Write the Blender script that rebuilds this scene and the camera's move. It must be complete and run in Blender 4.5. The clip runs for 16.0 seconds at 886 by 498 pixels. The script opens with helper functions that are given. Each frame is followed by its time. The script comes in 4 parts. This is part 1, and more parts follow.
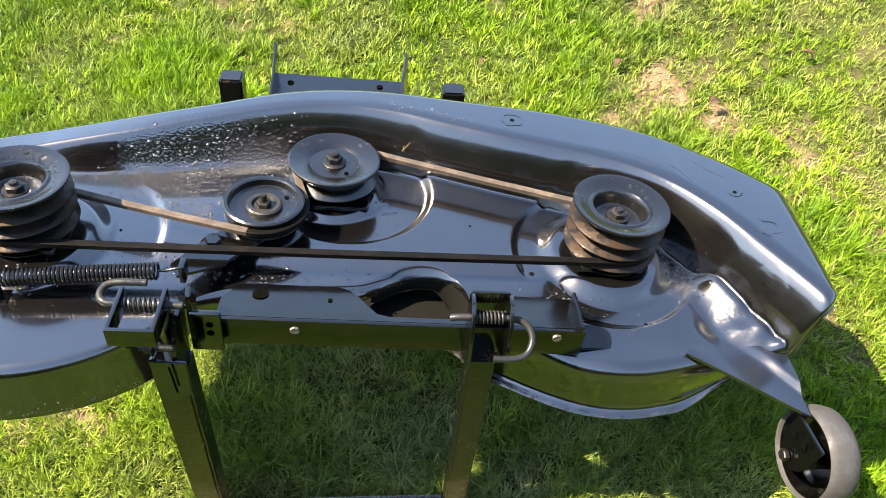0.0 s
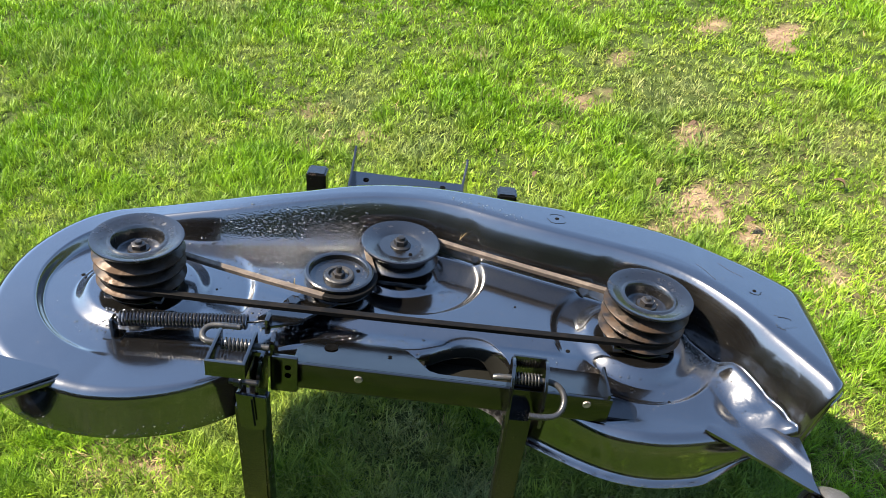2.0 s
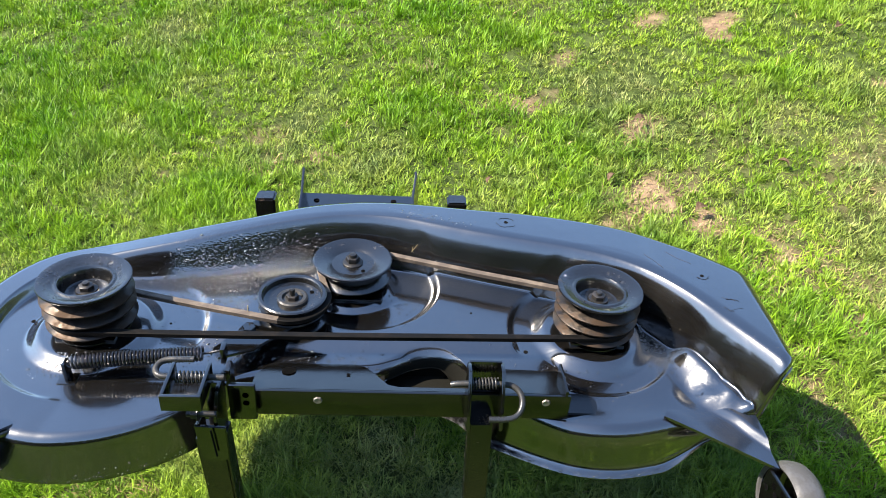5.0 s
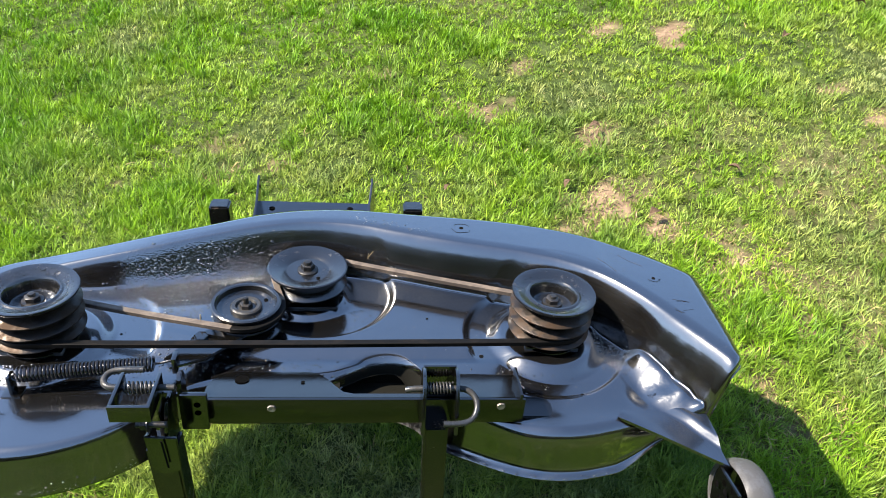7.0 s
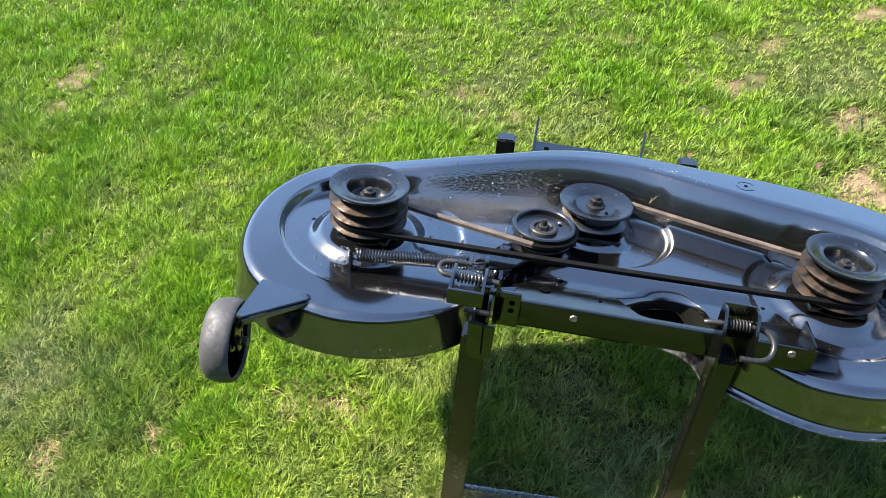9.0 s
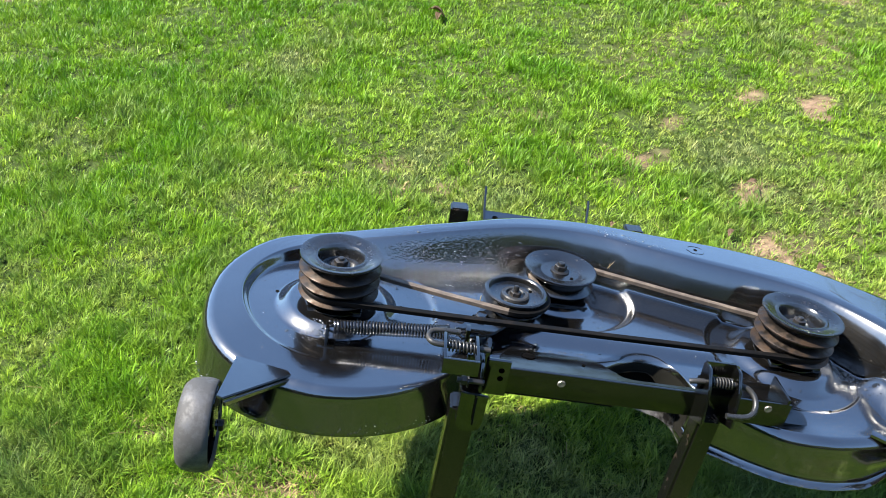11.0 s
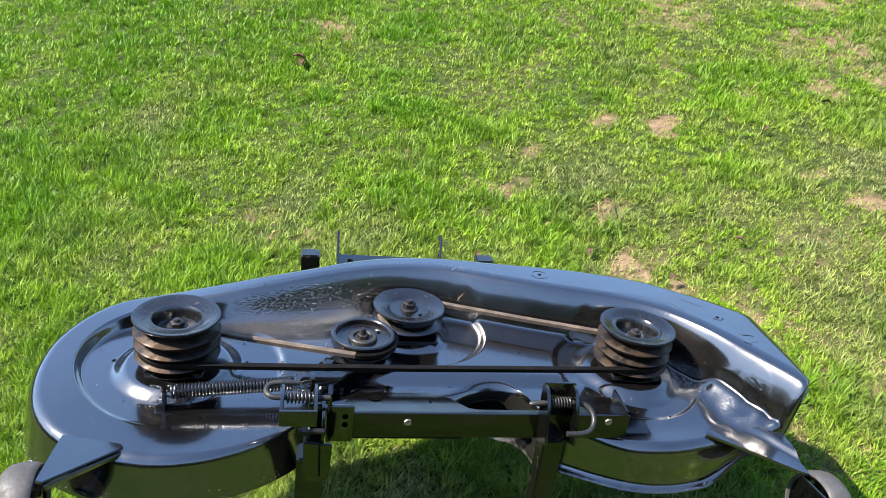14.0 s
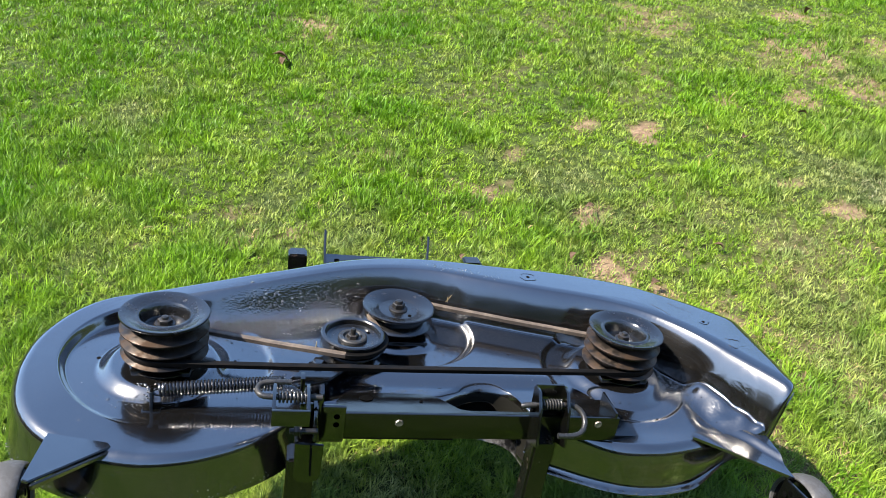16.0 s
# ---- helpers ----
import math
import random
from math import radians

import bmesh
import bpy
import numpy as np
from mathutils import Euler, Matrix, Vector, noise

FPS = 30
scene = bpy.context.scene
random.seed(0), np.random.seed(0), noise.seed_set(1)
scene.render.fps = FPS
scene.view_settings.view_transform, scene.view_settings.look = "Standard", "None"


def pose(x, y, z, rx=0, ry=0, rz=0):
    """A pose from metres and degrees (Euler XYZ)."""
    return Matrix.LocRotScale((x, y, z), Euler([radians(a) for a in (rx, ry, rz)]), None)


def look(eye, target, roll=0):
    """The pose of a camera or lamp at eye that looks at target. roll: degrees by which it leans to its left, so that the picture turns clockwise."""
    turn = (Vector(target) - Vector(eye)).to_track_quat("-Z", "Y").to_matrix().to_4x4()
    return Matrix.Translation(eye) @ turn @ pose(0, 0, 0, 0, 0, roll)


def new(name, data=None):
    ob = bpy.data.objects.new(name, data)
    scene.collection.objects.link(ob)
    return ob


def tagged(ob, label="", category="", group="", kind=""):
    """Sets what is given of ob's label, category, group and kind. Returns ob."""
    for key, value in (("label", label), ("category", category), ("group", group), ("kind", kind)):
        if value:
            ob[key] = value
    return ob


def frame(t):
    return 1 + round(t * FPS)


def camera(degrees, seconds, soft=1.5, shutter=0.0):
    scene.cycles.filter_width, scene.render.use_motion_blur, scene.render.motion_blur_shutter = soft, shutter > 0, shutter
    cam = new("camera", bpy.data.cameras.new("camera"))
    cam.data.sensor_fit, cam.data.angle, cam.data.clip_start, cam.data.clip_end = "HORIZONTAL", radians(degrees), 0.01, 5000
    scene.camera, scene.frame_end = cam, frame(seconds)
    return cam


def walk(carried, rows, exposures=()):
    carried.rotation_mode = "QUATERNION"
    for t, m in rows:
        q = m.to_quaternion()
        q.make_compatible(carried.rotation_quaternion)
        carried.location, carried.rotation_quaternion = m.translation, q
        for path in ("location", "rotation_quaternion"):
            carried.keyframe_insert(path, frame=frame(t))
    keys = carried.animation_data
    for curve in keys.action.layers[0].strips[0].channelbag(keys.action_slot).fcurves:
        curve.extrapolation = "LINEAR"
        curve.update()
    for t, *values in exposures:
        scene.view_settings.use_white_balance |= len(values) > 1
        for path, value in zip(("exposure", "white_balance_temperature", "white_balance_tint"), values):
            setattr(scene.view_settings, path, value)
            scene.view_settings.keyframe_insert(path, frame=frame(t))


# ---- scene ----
cam = camera(61.7, 16.0, soft=0.5)
PATH = [
    (0, (-0.007, 0.048, 1.204), (0.169, 1.522, -0.137), 6.1),
    (0.2, (0.012, -0.005, 1.206), (0.189, 1.494, -0.108), 6.8),
    (0.5, (0.018, -0.047, 1.223), (0.164, 1.487, -0.053), 6.4),
    (1, (-0.024, -0.094, 1.232), (0.046, 1.524, 0.059), 6.6),
    (1.5, (-0.02, -0.085, 1.242), (0.008, 1.581, 0.136), 6.3),
    (2, (-0.014, -0.084, 1.244), (0.009, 1.584, 0.141), 6.0),
    (2.5, (-0.018, -0.098, 1.236), (0.001, 1.573, 0.137), 6.2),
    (3, (0.004, -0.09, 1.246), (0.027, 1.591, 0.162), 4.0),
    (3.2, (0.006, -0.086, 1.252), (0.049, 1.594, 0.168), 3.5),
    (5.5, (0.026, -0.091, 1.251), (0.126, 1.596, 0.182), 2.1),
    (6, (0.036, -0.084, 1.258), (0.156, 1.607, 0.197), 2.1),
    (6.5, (0.038, -0.091, 1.256), (0.195, 1.603, 0.205), 2.2),
    (7, (0.03, -0.096, 1.249), (0.218, 1.596, 0.199), 3.1),
    (7.5, (0.025, -0.093, 1.252), (0.223, 1.6, 0.206), 3.8),
    (8, (-0.021, -0.121, 1.252), (-0.023, 1.575, 0.192), 3.6),
    (8.3, (-0.045, -0.162, 1.24), (-0.266, 1.483, 0.124), 2.4),
    (8.5, (-0.07, -0.186, 1.23), (-0.307, 1.451, 0.106), 3.0),
    (8.7, (-0.11, -0.197, 1.227), (-0.345, 1.439, 0.101), 3.3),
    (10.8, (-0.289, -0.212, 1.193), (-0.212, 1.547, 0.245), 7.7),
    (11, (-0.294, -0.203, 1.196), (-0.21, 1.569, 0.273), 7.7),
    (11.5, (-0.289, -0.194, 1.213), (-0.199, 1.615, 0.365), 7.8),
    (12, (-0.295, -0.189, 1.205), (-0.199, 1.626, 0.37), 7.9),
    (12.5, (-0.302, -0.191, 1.2), (-0.218, 1.627, 0.37), 7.8),
    (13, (-0.257, -0.199, 1.209), (-0.154, 1.619, 0.381), 5.0),
    (13.2, (-0.238, -0.199, 1.21), (-0.066, 1.614, 0.383), 4.8),
    (13.5, (-0.219, -0.199, 1.21), (0.031, 1.609, 0.393), 4.9),
    (14, (-0.203, -0.213, 1.217), (0.126, 1.587, 0.408), 5.5),
    (14.5, (-0.194, -0.213, 1.216), (0.176, 1.58, 0.412), 5.8),
    (15, (-0.198, -0.219, 1.22), (0.205, 1.571, 0.424), 5.9),
    (15.5, (-0.216, -0.219, 1.216), (0.197, 1.57, 0.422), 6.2),
    (16, (-0.229, -0.208, 1.211), (0.171, 1.583, 0.416), 7.3),
]
walk(cam, [(t, look(eye, target, roll)) for t, eye, target, roll in PATH], [(0.0, 2.48, 8500, 16), (0.5, 2.42, 7800, 15), (1.5, 2.32, 7600, 13), (5.5, 2.24, 7250, 13), (8.7, 2.24, 7100, 13), (11.0, 2.16, 6800, 11), (12.5, 2.07, 6950, 12), (14.0, 2.06, 7000, 14), (16.0, 2.04, 7000, 13)])


# ---- world, sun ----
SUN = Vector((-0.87, -0.14, 1.0)).normalized()
world = bpy.data.worlds.new("sky")
scene.world = world
world.use_nodes = True
wn, wl = world.node_tree.nodes, world.node_tree.links
sky = wn.new("ShaderNodeTexSky")
sky.sky_type, sky.sun_disc = "NISHITA", False
sky.sun_elevation, sky.sun_rotation = math.asin(SUN.z), math.atan2(SUN.x, SUN.y)
sky.air_density, sky.dust_density, sky.ozone_density = 1.2, 0.8, 1.2
clear = wn.new("ShaderNodeMix")
clear.data_type, clear.blend_type = "RGBA", "MULTIPLY"
clear.inputs[0].default_value, clear.inputs[7].default_value = 1.0, (0.84, 1.02, 1.22, 1)
wl.new(sky.outputs[0], clear.inputs[6])
wl.new(clear.outputs[2], wn["Background"].inputs[0])
wn["Background"].inputs[1].default_value = 0.107
sun_data = bpy.data.lights.new("sun", "SUN")
sun_data.energy, sun_data.angle, sun_data.color = 5.0, radians(0.55), (1.0, 0.95, 0.86)
sun = new("sun", sun_data)
sun.matrix_world = look(SUN * 20, (0, 0, 0))


# ---- materials ----
def material(name, base, rough=0.5, metal=0.0, spec=0.5):
    m = bpy.data.materials.new(name)
    m.use_nodes = True
    b = m.node_tree.nodes["Principled BSDF"]
    b.inputs["Base Color"].default_value = (*base, 1)
    b.inputs["Roughness"].default_value = rough
    b.inputs["Metallic"].default_value = metal
    b.inputs["Specular IOR Level"].default_value = spec
    return m, m.node_tree.nodes, m.node_tree.links, b


def noise_tex(n, l, scale, detail=4.0, rough=0.6, coord=None):
    t = n.new("ShaderNodeTexNoise")
    t.inputs["Scale"].default_value, t.inputs["Detail"].default_value, t.inputs["Roughness"].default_value = scale, detail, rough
    if coord is not None:
        l.new(coord, t.inputs["Vector"])
    return t


def ramp(n, l, fac, stops):
    r = n.new("ShaderNodeValToRGB")
    e = r.color_ramp.elements
    while len(e) < len(stops):
        e.new(0.5)
    for k, (p, c) in zip(e, stops):
        k.position, k.color = p, (*c, 1) if len(c) == 3 else c
    l.new(fac, r.inputs[0])
    return r


def mix(n, l, fac, a, b, kind="MIX"):
    x = n.new("ShaderNodeMix")
    x.data_type, x.blend_type = "RGBA", kind
    for k, v in ((0, fac), (6, a), (7, b)):
        if hasattr(v, "links"):
            l.new(v, x.inputs[k])
        else:
            x.inputs[k].default_value = v if k == 0 else (*v, 1)
    return x.outputs[2]


def bump(n, l, height, strength, dist, b, normal=None):
    k = n.new("ShaderNodeBump")
    k.inputs["Strength"].default_value, k.inputs["Distance"].default_value = strength, dist
    l.new(height, k.inputs["Height"])
    if normal is not None:
        l.new(normal, k.inputs["Normal"])
    l.new(k.outputs[0], b.inputs["Normal"])
    return k.outputs[0]


def coords(n):
    return n.new("ShaderNodeTexCoord").outputs["Object"]


def black_paint(name, rough=0.16, wave=0.35, dust=0.5, base=(0.012, 0.012, 0.013), crust=False, spec=0.98, coat=0.0):
    """Fresh glossy black paint over old steel: slow waves in the sheet, fine orange peel, dust and runs."""
    m, n, l, b = material(name, base, rough, 0.0, spec)
    b.inputs["IOR"].default_value = 1.63
    b.inputs["Coat Weight"].default_value, b.inputs["Coat Roughness"].default_value, b.inputs["Coat IOR"].default_value = coat, 0.06, 1.5
    c = coords(n)
    spots = noise_tex(n, l, 160, 3, 0.7, c)
    cloud = noise_tex(n, l, 9, 5, 0.65, c)
    dusty = ramp(n, l, cloud.outputs[0], [(0.42, (0, 0, 0)), (0.75, (1, 1, 1))])
    speck = ramp(n, l, spots.outputs[0], [(0.66, (0, 0, 0)), (0.74, (1, 1, 1))])
    mul = n.new("ShaderNodeMath")
    mul.operation = "MULTIPLY"
    l.new(dusty.outputs[0], mul.inputs[0]), l.new(speck.outputs[0], mul.inputs[1])
    scl = n.new("ShaderNodeMath")
    scl.operation = "MULTIPLY"
    scl.inputs[1].default_value = dust
    l.new(mul.outputs[0], scl.inputs[0])
    l.new(mix(n, l, scl.outputs[0], base, (0.16, 0.15, 0.13)), b.inputs["Base Color"])
    rr = ramp(n, l, cloud.outputs[0], [(0.3, (rough * 0.75,) * 3), (0.7, (rough * 1.6,) * 3)])
    l.new(rr.outputs[0], b.inputs["Roughness"])
    slow = noise_tex(n, l, 14, 2, 0.5, c)
    fine = noise_tex(n, l, 420, 2, 0.5, c)
    first = bump(n, l, slow.outputs[0], wave, 0.004, b)
    second = bump(n, l, fine.outputs[0], 0.09, 0.0006, b, first)
    if crust:
        # caked, overpainted dirt along the foot of the rear wall
        sep = n.new("ShaderNodeMapping")
        sep.inputs["Location"].default_value, sep.inputs["Scale"].default_value = (1.50, -2.30, 0.0), (7.2, 21.0, 0.0)
        l.new(c, sep.inputs[0])
        ln = n.new("ShaderNodeVectorMath")
        ln.operation = "LENGTH"
        l.new(sep.outputs[0], ln.inputs[0])
        ragged = n.new("ShaderNodeMath")
        ragged.operation = "MULTIPLY_ADD"
        ragged.inputs[1].default_value = 1.5
        l.new(noise_tex(n, l, 38, 5, 0.75, c).outputs[0], ragged.inputs[0]), l.new(ln.outputs["Value"], ragged.inputs[2])
        mask = ramp(n, l, ragged.outputs[0], [(0.0, (1, 1, 1)), (1.0, (0, 0, 0))])
        half = n.new("ShaderNodeMath")
        half.operation = "MULTIPLY"
        half.inputs[1].default_value = 0.5
        l.new(ragged.outputs[0], half.inputs[0]), l.new(half.outputs[0], mask.inputs[0])
        mask.color_ramp.elements[0].position, mask.color_ramp.elements[1].position = 0.66, 0.86
        cell = n.new("ShaderNodeTexVoronoi")
        cell.feature = "SMOOTH_F1"
        cell.inputs["Scale"].default_value, cell.inputs["Smoothness"].default_value = 300.0, 0.35
        l.new(c, cell.inputs["Vector"])
        knob = n.new("ShaderNodeMath")
        knob.operation = "SUBTRACT"
        knob.inputs[0].default_value = 1.0
        l.new(cell.outputs["Distance"], knob.inputs[1])
        lump = n.new("ShaderNodeMath")
        lump.operation = "MULTIPLY"
        l.new(knob.outputs[0], lump.inputs[0]), l.new(mask.outputs[0], lump.inputs[1])
        second = bump(n, l, lump.outputs[0], 0.24, 0.0020, b, second)
        # buckled sheet in the discharge corner
        buckle = n.new("ShaderNodeMapping")
        buckle.inputs["Location"].default_value, buckle.inputs["Scale"].default_value = (-12.15, 3.6, 0.0), (30.0, 30.0, 0.0)
        l.new(c, buckle.inputs[0])
        away = n.new("ShaderNodeVectorMath")
        away.operation = "LENGTH"
        l.new(buckle.outputs[0], away.inputs[0])
        inside = ramp(n, l, away.outputs["Value"], [(0.5, (1, 1, 1)), (1.0, (0, 0, 0))])
        crease = n.new("ShaderNodeMath")
        crease.operation = "MULTIPLY"
        l.new(noise_tex(n, l, 30, 3, 0.55, c).outputs[0], crease.inputs[0]), l.new(inside.outputs[0], crease.inputs[1])
        bump(n, l, crease.outputs[0], 0.45, 0.006, b, second)
    return m


def grass_material(name, translucent):
    m, n, l, b = material(name, (0.06, 0.12, 0.02), 0.45, 0, 0.20)
    g = n.new("ShaderNodeNewGeometry")
    big = noise_tex(n, l, 2.2, 4, 0.6, g.outputs["Position"])
    mid = noise_tex(n, l, 13, 3, 0.6, g.outputs["Position"])
    xyz = n.new("ShaderNodeSeparateXYZ")
    l.new(g.outputs["Position"], xyz.inputs[0])
    dry = n.new("ShaderNodeMath")
    dry.operation = "MULTIPLY_ADD"
    dry.inputs[1].default_value = 0.016
    l.new(xyz.outputs[0], dry.inputs[0]), l.new(big.outputs[0], dry.inputs[2])
    near = n.new("ShaderNodeMath")
    near.operation = "MULTIPLY_ADD"
    near.inputs[1].default_value = -0.055
    lift = n.new("ShaderNodeMath")
    lift.inputs[1].default_value = 0.118
    l.new(xyz.outputs[1], near.inputs[0]), l.new(dry.outputs[0], lift.inputs[0]), l.new(lift.outputs[0], near.inputs[2])
    c1 = ramp(n, l, near.outputs[0], [(0.35, (0.112, 0.226, 0.009)), (0.50, (0.158, 0.256, 0.020)), (0.62, (0.166, 0.218, 0.046)), (0.76, (0.192, 0.214, 0.094))])
    c2 = ramp(n, l, mid.outputs[0], [(0.33, (0.66, 0.76, 0.70)), (0.66, (1.18, 1.16, 1.08))])
    col = mix(n, l, 1.0, c1.outputs[0], c2.outputs[0], "MULTIPLY")
    isl = ramp(n, l, g.outputs["Random Per Island"], [(0.0, (0.40, 0.48, 0.40)), (0.5, (1.00, 1.02, 0.95)), (0.93, (1.22, 1.22, 1.12)), (0.98, (1.24, 1.20, 1.3)), (1.0, (1.5, 1.3, 2.0))])
    col = mix(n, l, 1.0, col, isl.outputs[0], "MULTIPLY")
    lush = n.new("ShaderNodeAttribute")
    lush.attribute_name = "lush"
    tuft = ramp(n, l, lush.outputs["Fac"], [(0.0, (1.18, 1.05, 1.4)), (0.45, (1.04, 1.04, 1.04)), (1.0, (0.74, 0.87, 0.66))])
    col = mix(n, l, 1.0, col, tuft.outputs[0], "MULTIPLY")
    own = n.new("ShaderNodeAttribute")
    own.attribute_name = "tone"
    shade = ramp(n, l, own.outputs["Fac"], [(0.0, (0.70, 0.80, 0.66)), (0.5, (1.0, 1.0, 1.0)), (1.0, (1.15, 1.13, 1.12))])
    col = mix(n, l, 1.0, col, shade.outputs[0], "MULTIPLY")
    l.new(col, b.inputs["Base Color"])
    if translucent:
        t = n.new("ShaderNodeBsdfTranslucent")
        l.new(col, t.inputs[0])
        s = n.new("ShaderNodeMixShader")
        s.inputs[0].default_value = 0.28
        l.new(b.outputs[0], s.inputs[1]), l.new(t.outputs[0], s.inputs[2])
        l.new(s.outputs[0], n["Material Output"].inputs[0])
    return m


def soil_material():
    m, n, l, b = material("lawn_soil", (0.2, 0.16, 0.1), 0.95, 0, 0.1)
    g = n.new("ShaderNodeNewGeometry")
    a = noise_tex(n, l, 30, 6, 0.7, g.outputs["Position"])
    far = noise_tex(n, l, 0.8, 8, 0.7, g.outputs["Position"])
    soil = ramp(n, l, a.outputs[0], [(0.3, (0.07, 0.046, 0.030)), (0.5, (0.135, 0.092, 0.060)), (0.7, (0.20, 0.140, 0.092))])
    turf = ramp(n, l, far.outputs[0], [(0.35, (0.022, 0.046, 0.004)), (0.65, (0.039, 0.071, 0.008))])
    thatch = ramp(n, l, a.outputs[0], [(0.35, (0.009, 0.017, 0.003)), (0.65, (0.046, 0.066, 0.017))])
    near = n.new("ShaderNodeAttribute")
    near.attribute_name = "sown"
    att = n.new("ShaderNodeAttribute")
    att.attribute_name = "bare"
    tone = ramp(n, l, a.outputs[0], [(0.35, (0.55, 0.6, 0.6)), (0.62, (1.3, 1.25, 1.2))])
    sward = mix(n, l, 1.0, turf.outputs[0], tone.outputs[0], "MULTIPLY")
    l.new(mix(n, l, att.outputs["Fac"], mix(n, l, near.outputs["Fac"], sward, thatch.outputs[0]), soil.outputs[0]), b.inputs["Base Color"])
    bump(n, l, a.outputs[0], 0.8, 0.02, b)
    return m


def rusty(name, base, rust, amount, rough, metal, spec=0.5):
    m, n, l, b = material(name, base, rough, metal, spec)
    c = coords(n)
    a = noise_tex(n, l, 45, 6, 0.7, c)
    f = noise_tex(n, l, 300, 3, 0.6, c)
    r = ramp(n, l, a.outputs[0], [(amount, (1, 1, 1)), (amount + 0.16, (0, 0, 0))])
    l.new(mix(n, l, r.outputs[0], base, rust), b.inputs["Base Color"])
    q = ramp(n, l, r.outputs[0], [(0.0, (rough,) * 3), (1.0, (0.75,) * 3)])
    l.new(q.outputs[0], b.inputs["Roughness"])
    bump(n, l, f.outputs[0], 0.25, 0.0012, b)
    return m


PAINT = black_paint("glossy_black_paint", 0.15, 0.25, 0.2, (0.0022, 0.0021, 0.0020), spec=0.82, coat=1.0)
PAINT_SHELL = black_paint("glossy_black_shell_paint", 0.15, 0.20, 0.5, (0.0022, 0.0021, 0.0020), True, spec=0.82, coat=1.0)
PAINT_BAR = black_paint("black_bar_paint", 0.14, 0.3, 0.2, (0.0014, 0.0014, 0.0013), spec=0.38)
PAINT_STEEL = black_paint("black_bracket_paint", 0.13, 0.4, 0.25, (0.0014, 0.0014, 0.0013), spec=0.62)
GRIT = black_paint("painted_grit", 0.2, 0.3, 0.0, (0.0018, 0.0018, 0.0018), spec=0.9, coat=0.5)
PULLEY = rusty("pulley_steel", (0.0035, 0.0035, 0.0035), (0.012, 0.010, 0.009), 0.25, 0.18, 0.0, 0.7)
GROOVE = rusty("rusty_groove_steel", (0.022, 0.018, 0.015), (0.030, 0.018, 0.011), 0.42, 0.30, 0.8)
BOLT = rusty("bolt_steel", (0.012, 0.0117, 0.0114), (0.024, 0.019, 0.016), 0.36, 0.34, 0.5)
SPINDLE = rusty("spindle_nut_steel", (0.011, 0.011, 0.0112), (0.022, 0.018, 0.016), 0.36, 0.33, 0.4)
BRIGHT = rusty("bright_bolt_steel", (0.15, 0.148, 0.142), (0.09, 0.07, 0.055), 0.40, 0.35, 0.7)
SPRING = rusty("dark_spring_steel", (0.040, 0.040, 0.043), (0.015, 0.014, 0.013), 0.30, 0.22, 0.9)
PIN = rusty("grey_pin_steel", (0.017, 0.018, 0.019), (0.010, 0.0095, 0.009), 0.40, 0.24, 0.3)
BELT = rusty("worn_belt_rubber", (0.088, 0.070, 0.055), (0.050, 0.040, 0.033), 0.46, 0.72, 0.0, 0.2)
BELT_DARK = rusty("darkened_belt_rubber", (0.0022, 0.0021, 0.0020), (0.0055, 0.0044, 0.0038), 0.36, 0.6, 0.0, 0.08)
TYRE = rusty("grey_wheel_rubber", (0.042, 0.042, 0.043), (0.026, 0.026, 0.026), 0.46, 0.45, 0.0, 0.45)
LEG = rusty("worn_stand_paint", (0.003, 0.003, 0.0028), (0.045, 0.028, 0.017), 0.24, 0.20, 0.0, 0.5)
TUBE = rusty("scuffed_grey_tube", (0.19, 0.19, 0.185), (0.06, 0.055, 0.045), 0.36, 0.22, 0.75)
SKIRT = rusty("dented_skirt_steel", (0.30, 0.29, 0.28), (0.02, 0.019, 0.018), 0.44, 0.30, 0.6)


def wear_low(mat, top, colour):
    """Bare rust on the lower end of the legs, with a ragged edge."""
    n, l = mat.node_tree.nodes, mat.node_tree.links
    b = n["Principled BSDF"]
    g = n.new("ShaderNodeNewGeometry")
    xyz = n.new("ShaderNodeSeparateXYZ")
    l.new(g.outputs["Position"], xyz.inputs[0])
    edge = n.new("ShaderNodeMath")
    edge.operation = "MULTIPLY_ADD"
    edge.inputs[1].default_value = 0.22
    l.new(noise_tex(n, l, 24, 5, 0.7, g.outputs["Position"]).outputs[0], edge.inputs[0]), l.new(xyz.outputs[2], edge.inputs[2])
    mask = ramp(n, l, edge.outputs[0], [(top, (1, 1, 1)), (top + 0.07, (0, 0, 0))])
    old = b.inputs["Base Color"].links[0].from_socket
    l.new(mix(n, l, mask.outputs[0], old, colour), b.inputs["Base Color"])


wear_low(LEG, 0.40, (0.105, 0.058, 0.034))
BLADE = grass_material("grass_blade", True)
SOIL = soil_material()
STRAW, _, _, _ = material("dry_straw", (0.23, 0.17, 0.085), 0.8, 0, 0.2)
LEAF, _, _, _ = material("dry_leaf", (0.12, 0.078, 0.05), 0.8, 0, 0.2)
# near-black matte: the shade inside the deck opening, put into the colour
OPENING_SHADE, _, _, _ = material("matte_opening_shade", (0.004, 0.004, 0.003), 0.95, 0, 0.1)
TREES, t_n, t_l, t_b = material("unseen_trees", (0.03, 0.045, 0.015), 0.9, 0, 0.1)
t_l.new(ramp(t_n, t_l, noise_tex(t_n, t_l, 0.7, 6, 0.7, coords(t_n)).outputs[0], [(0.35, (0.012, 0.018, 0.007)), (0.65, (0.05, 0.07, 0.022))]).outputs[0], t_b.inputs["Base Color"])
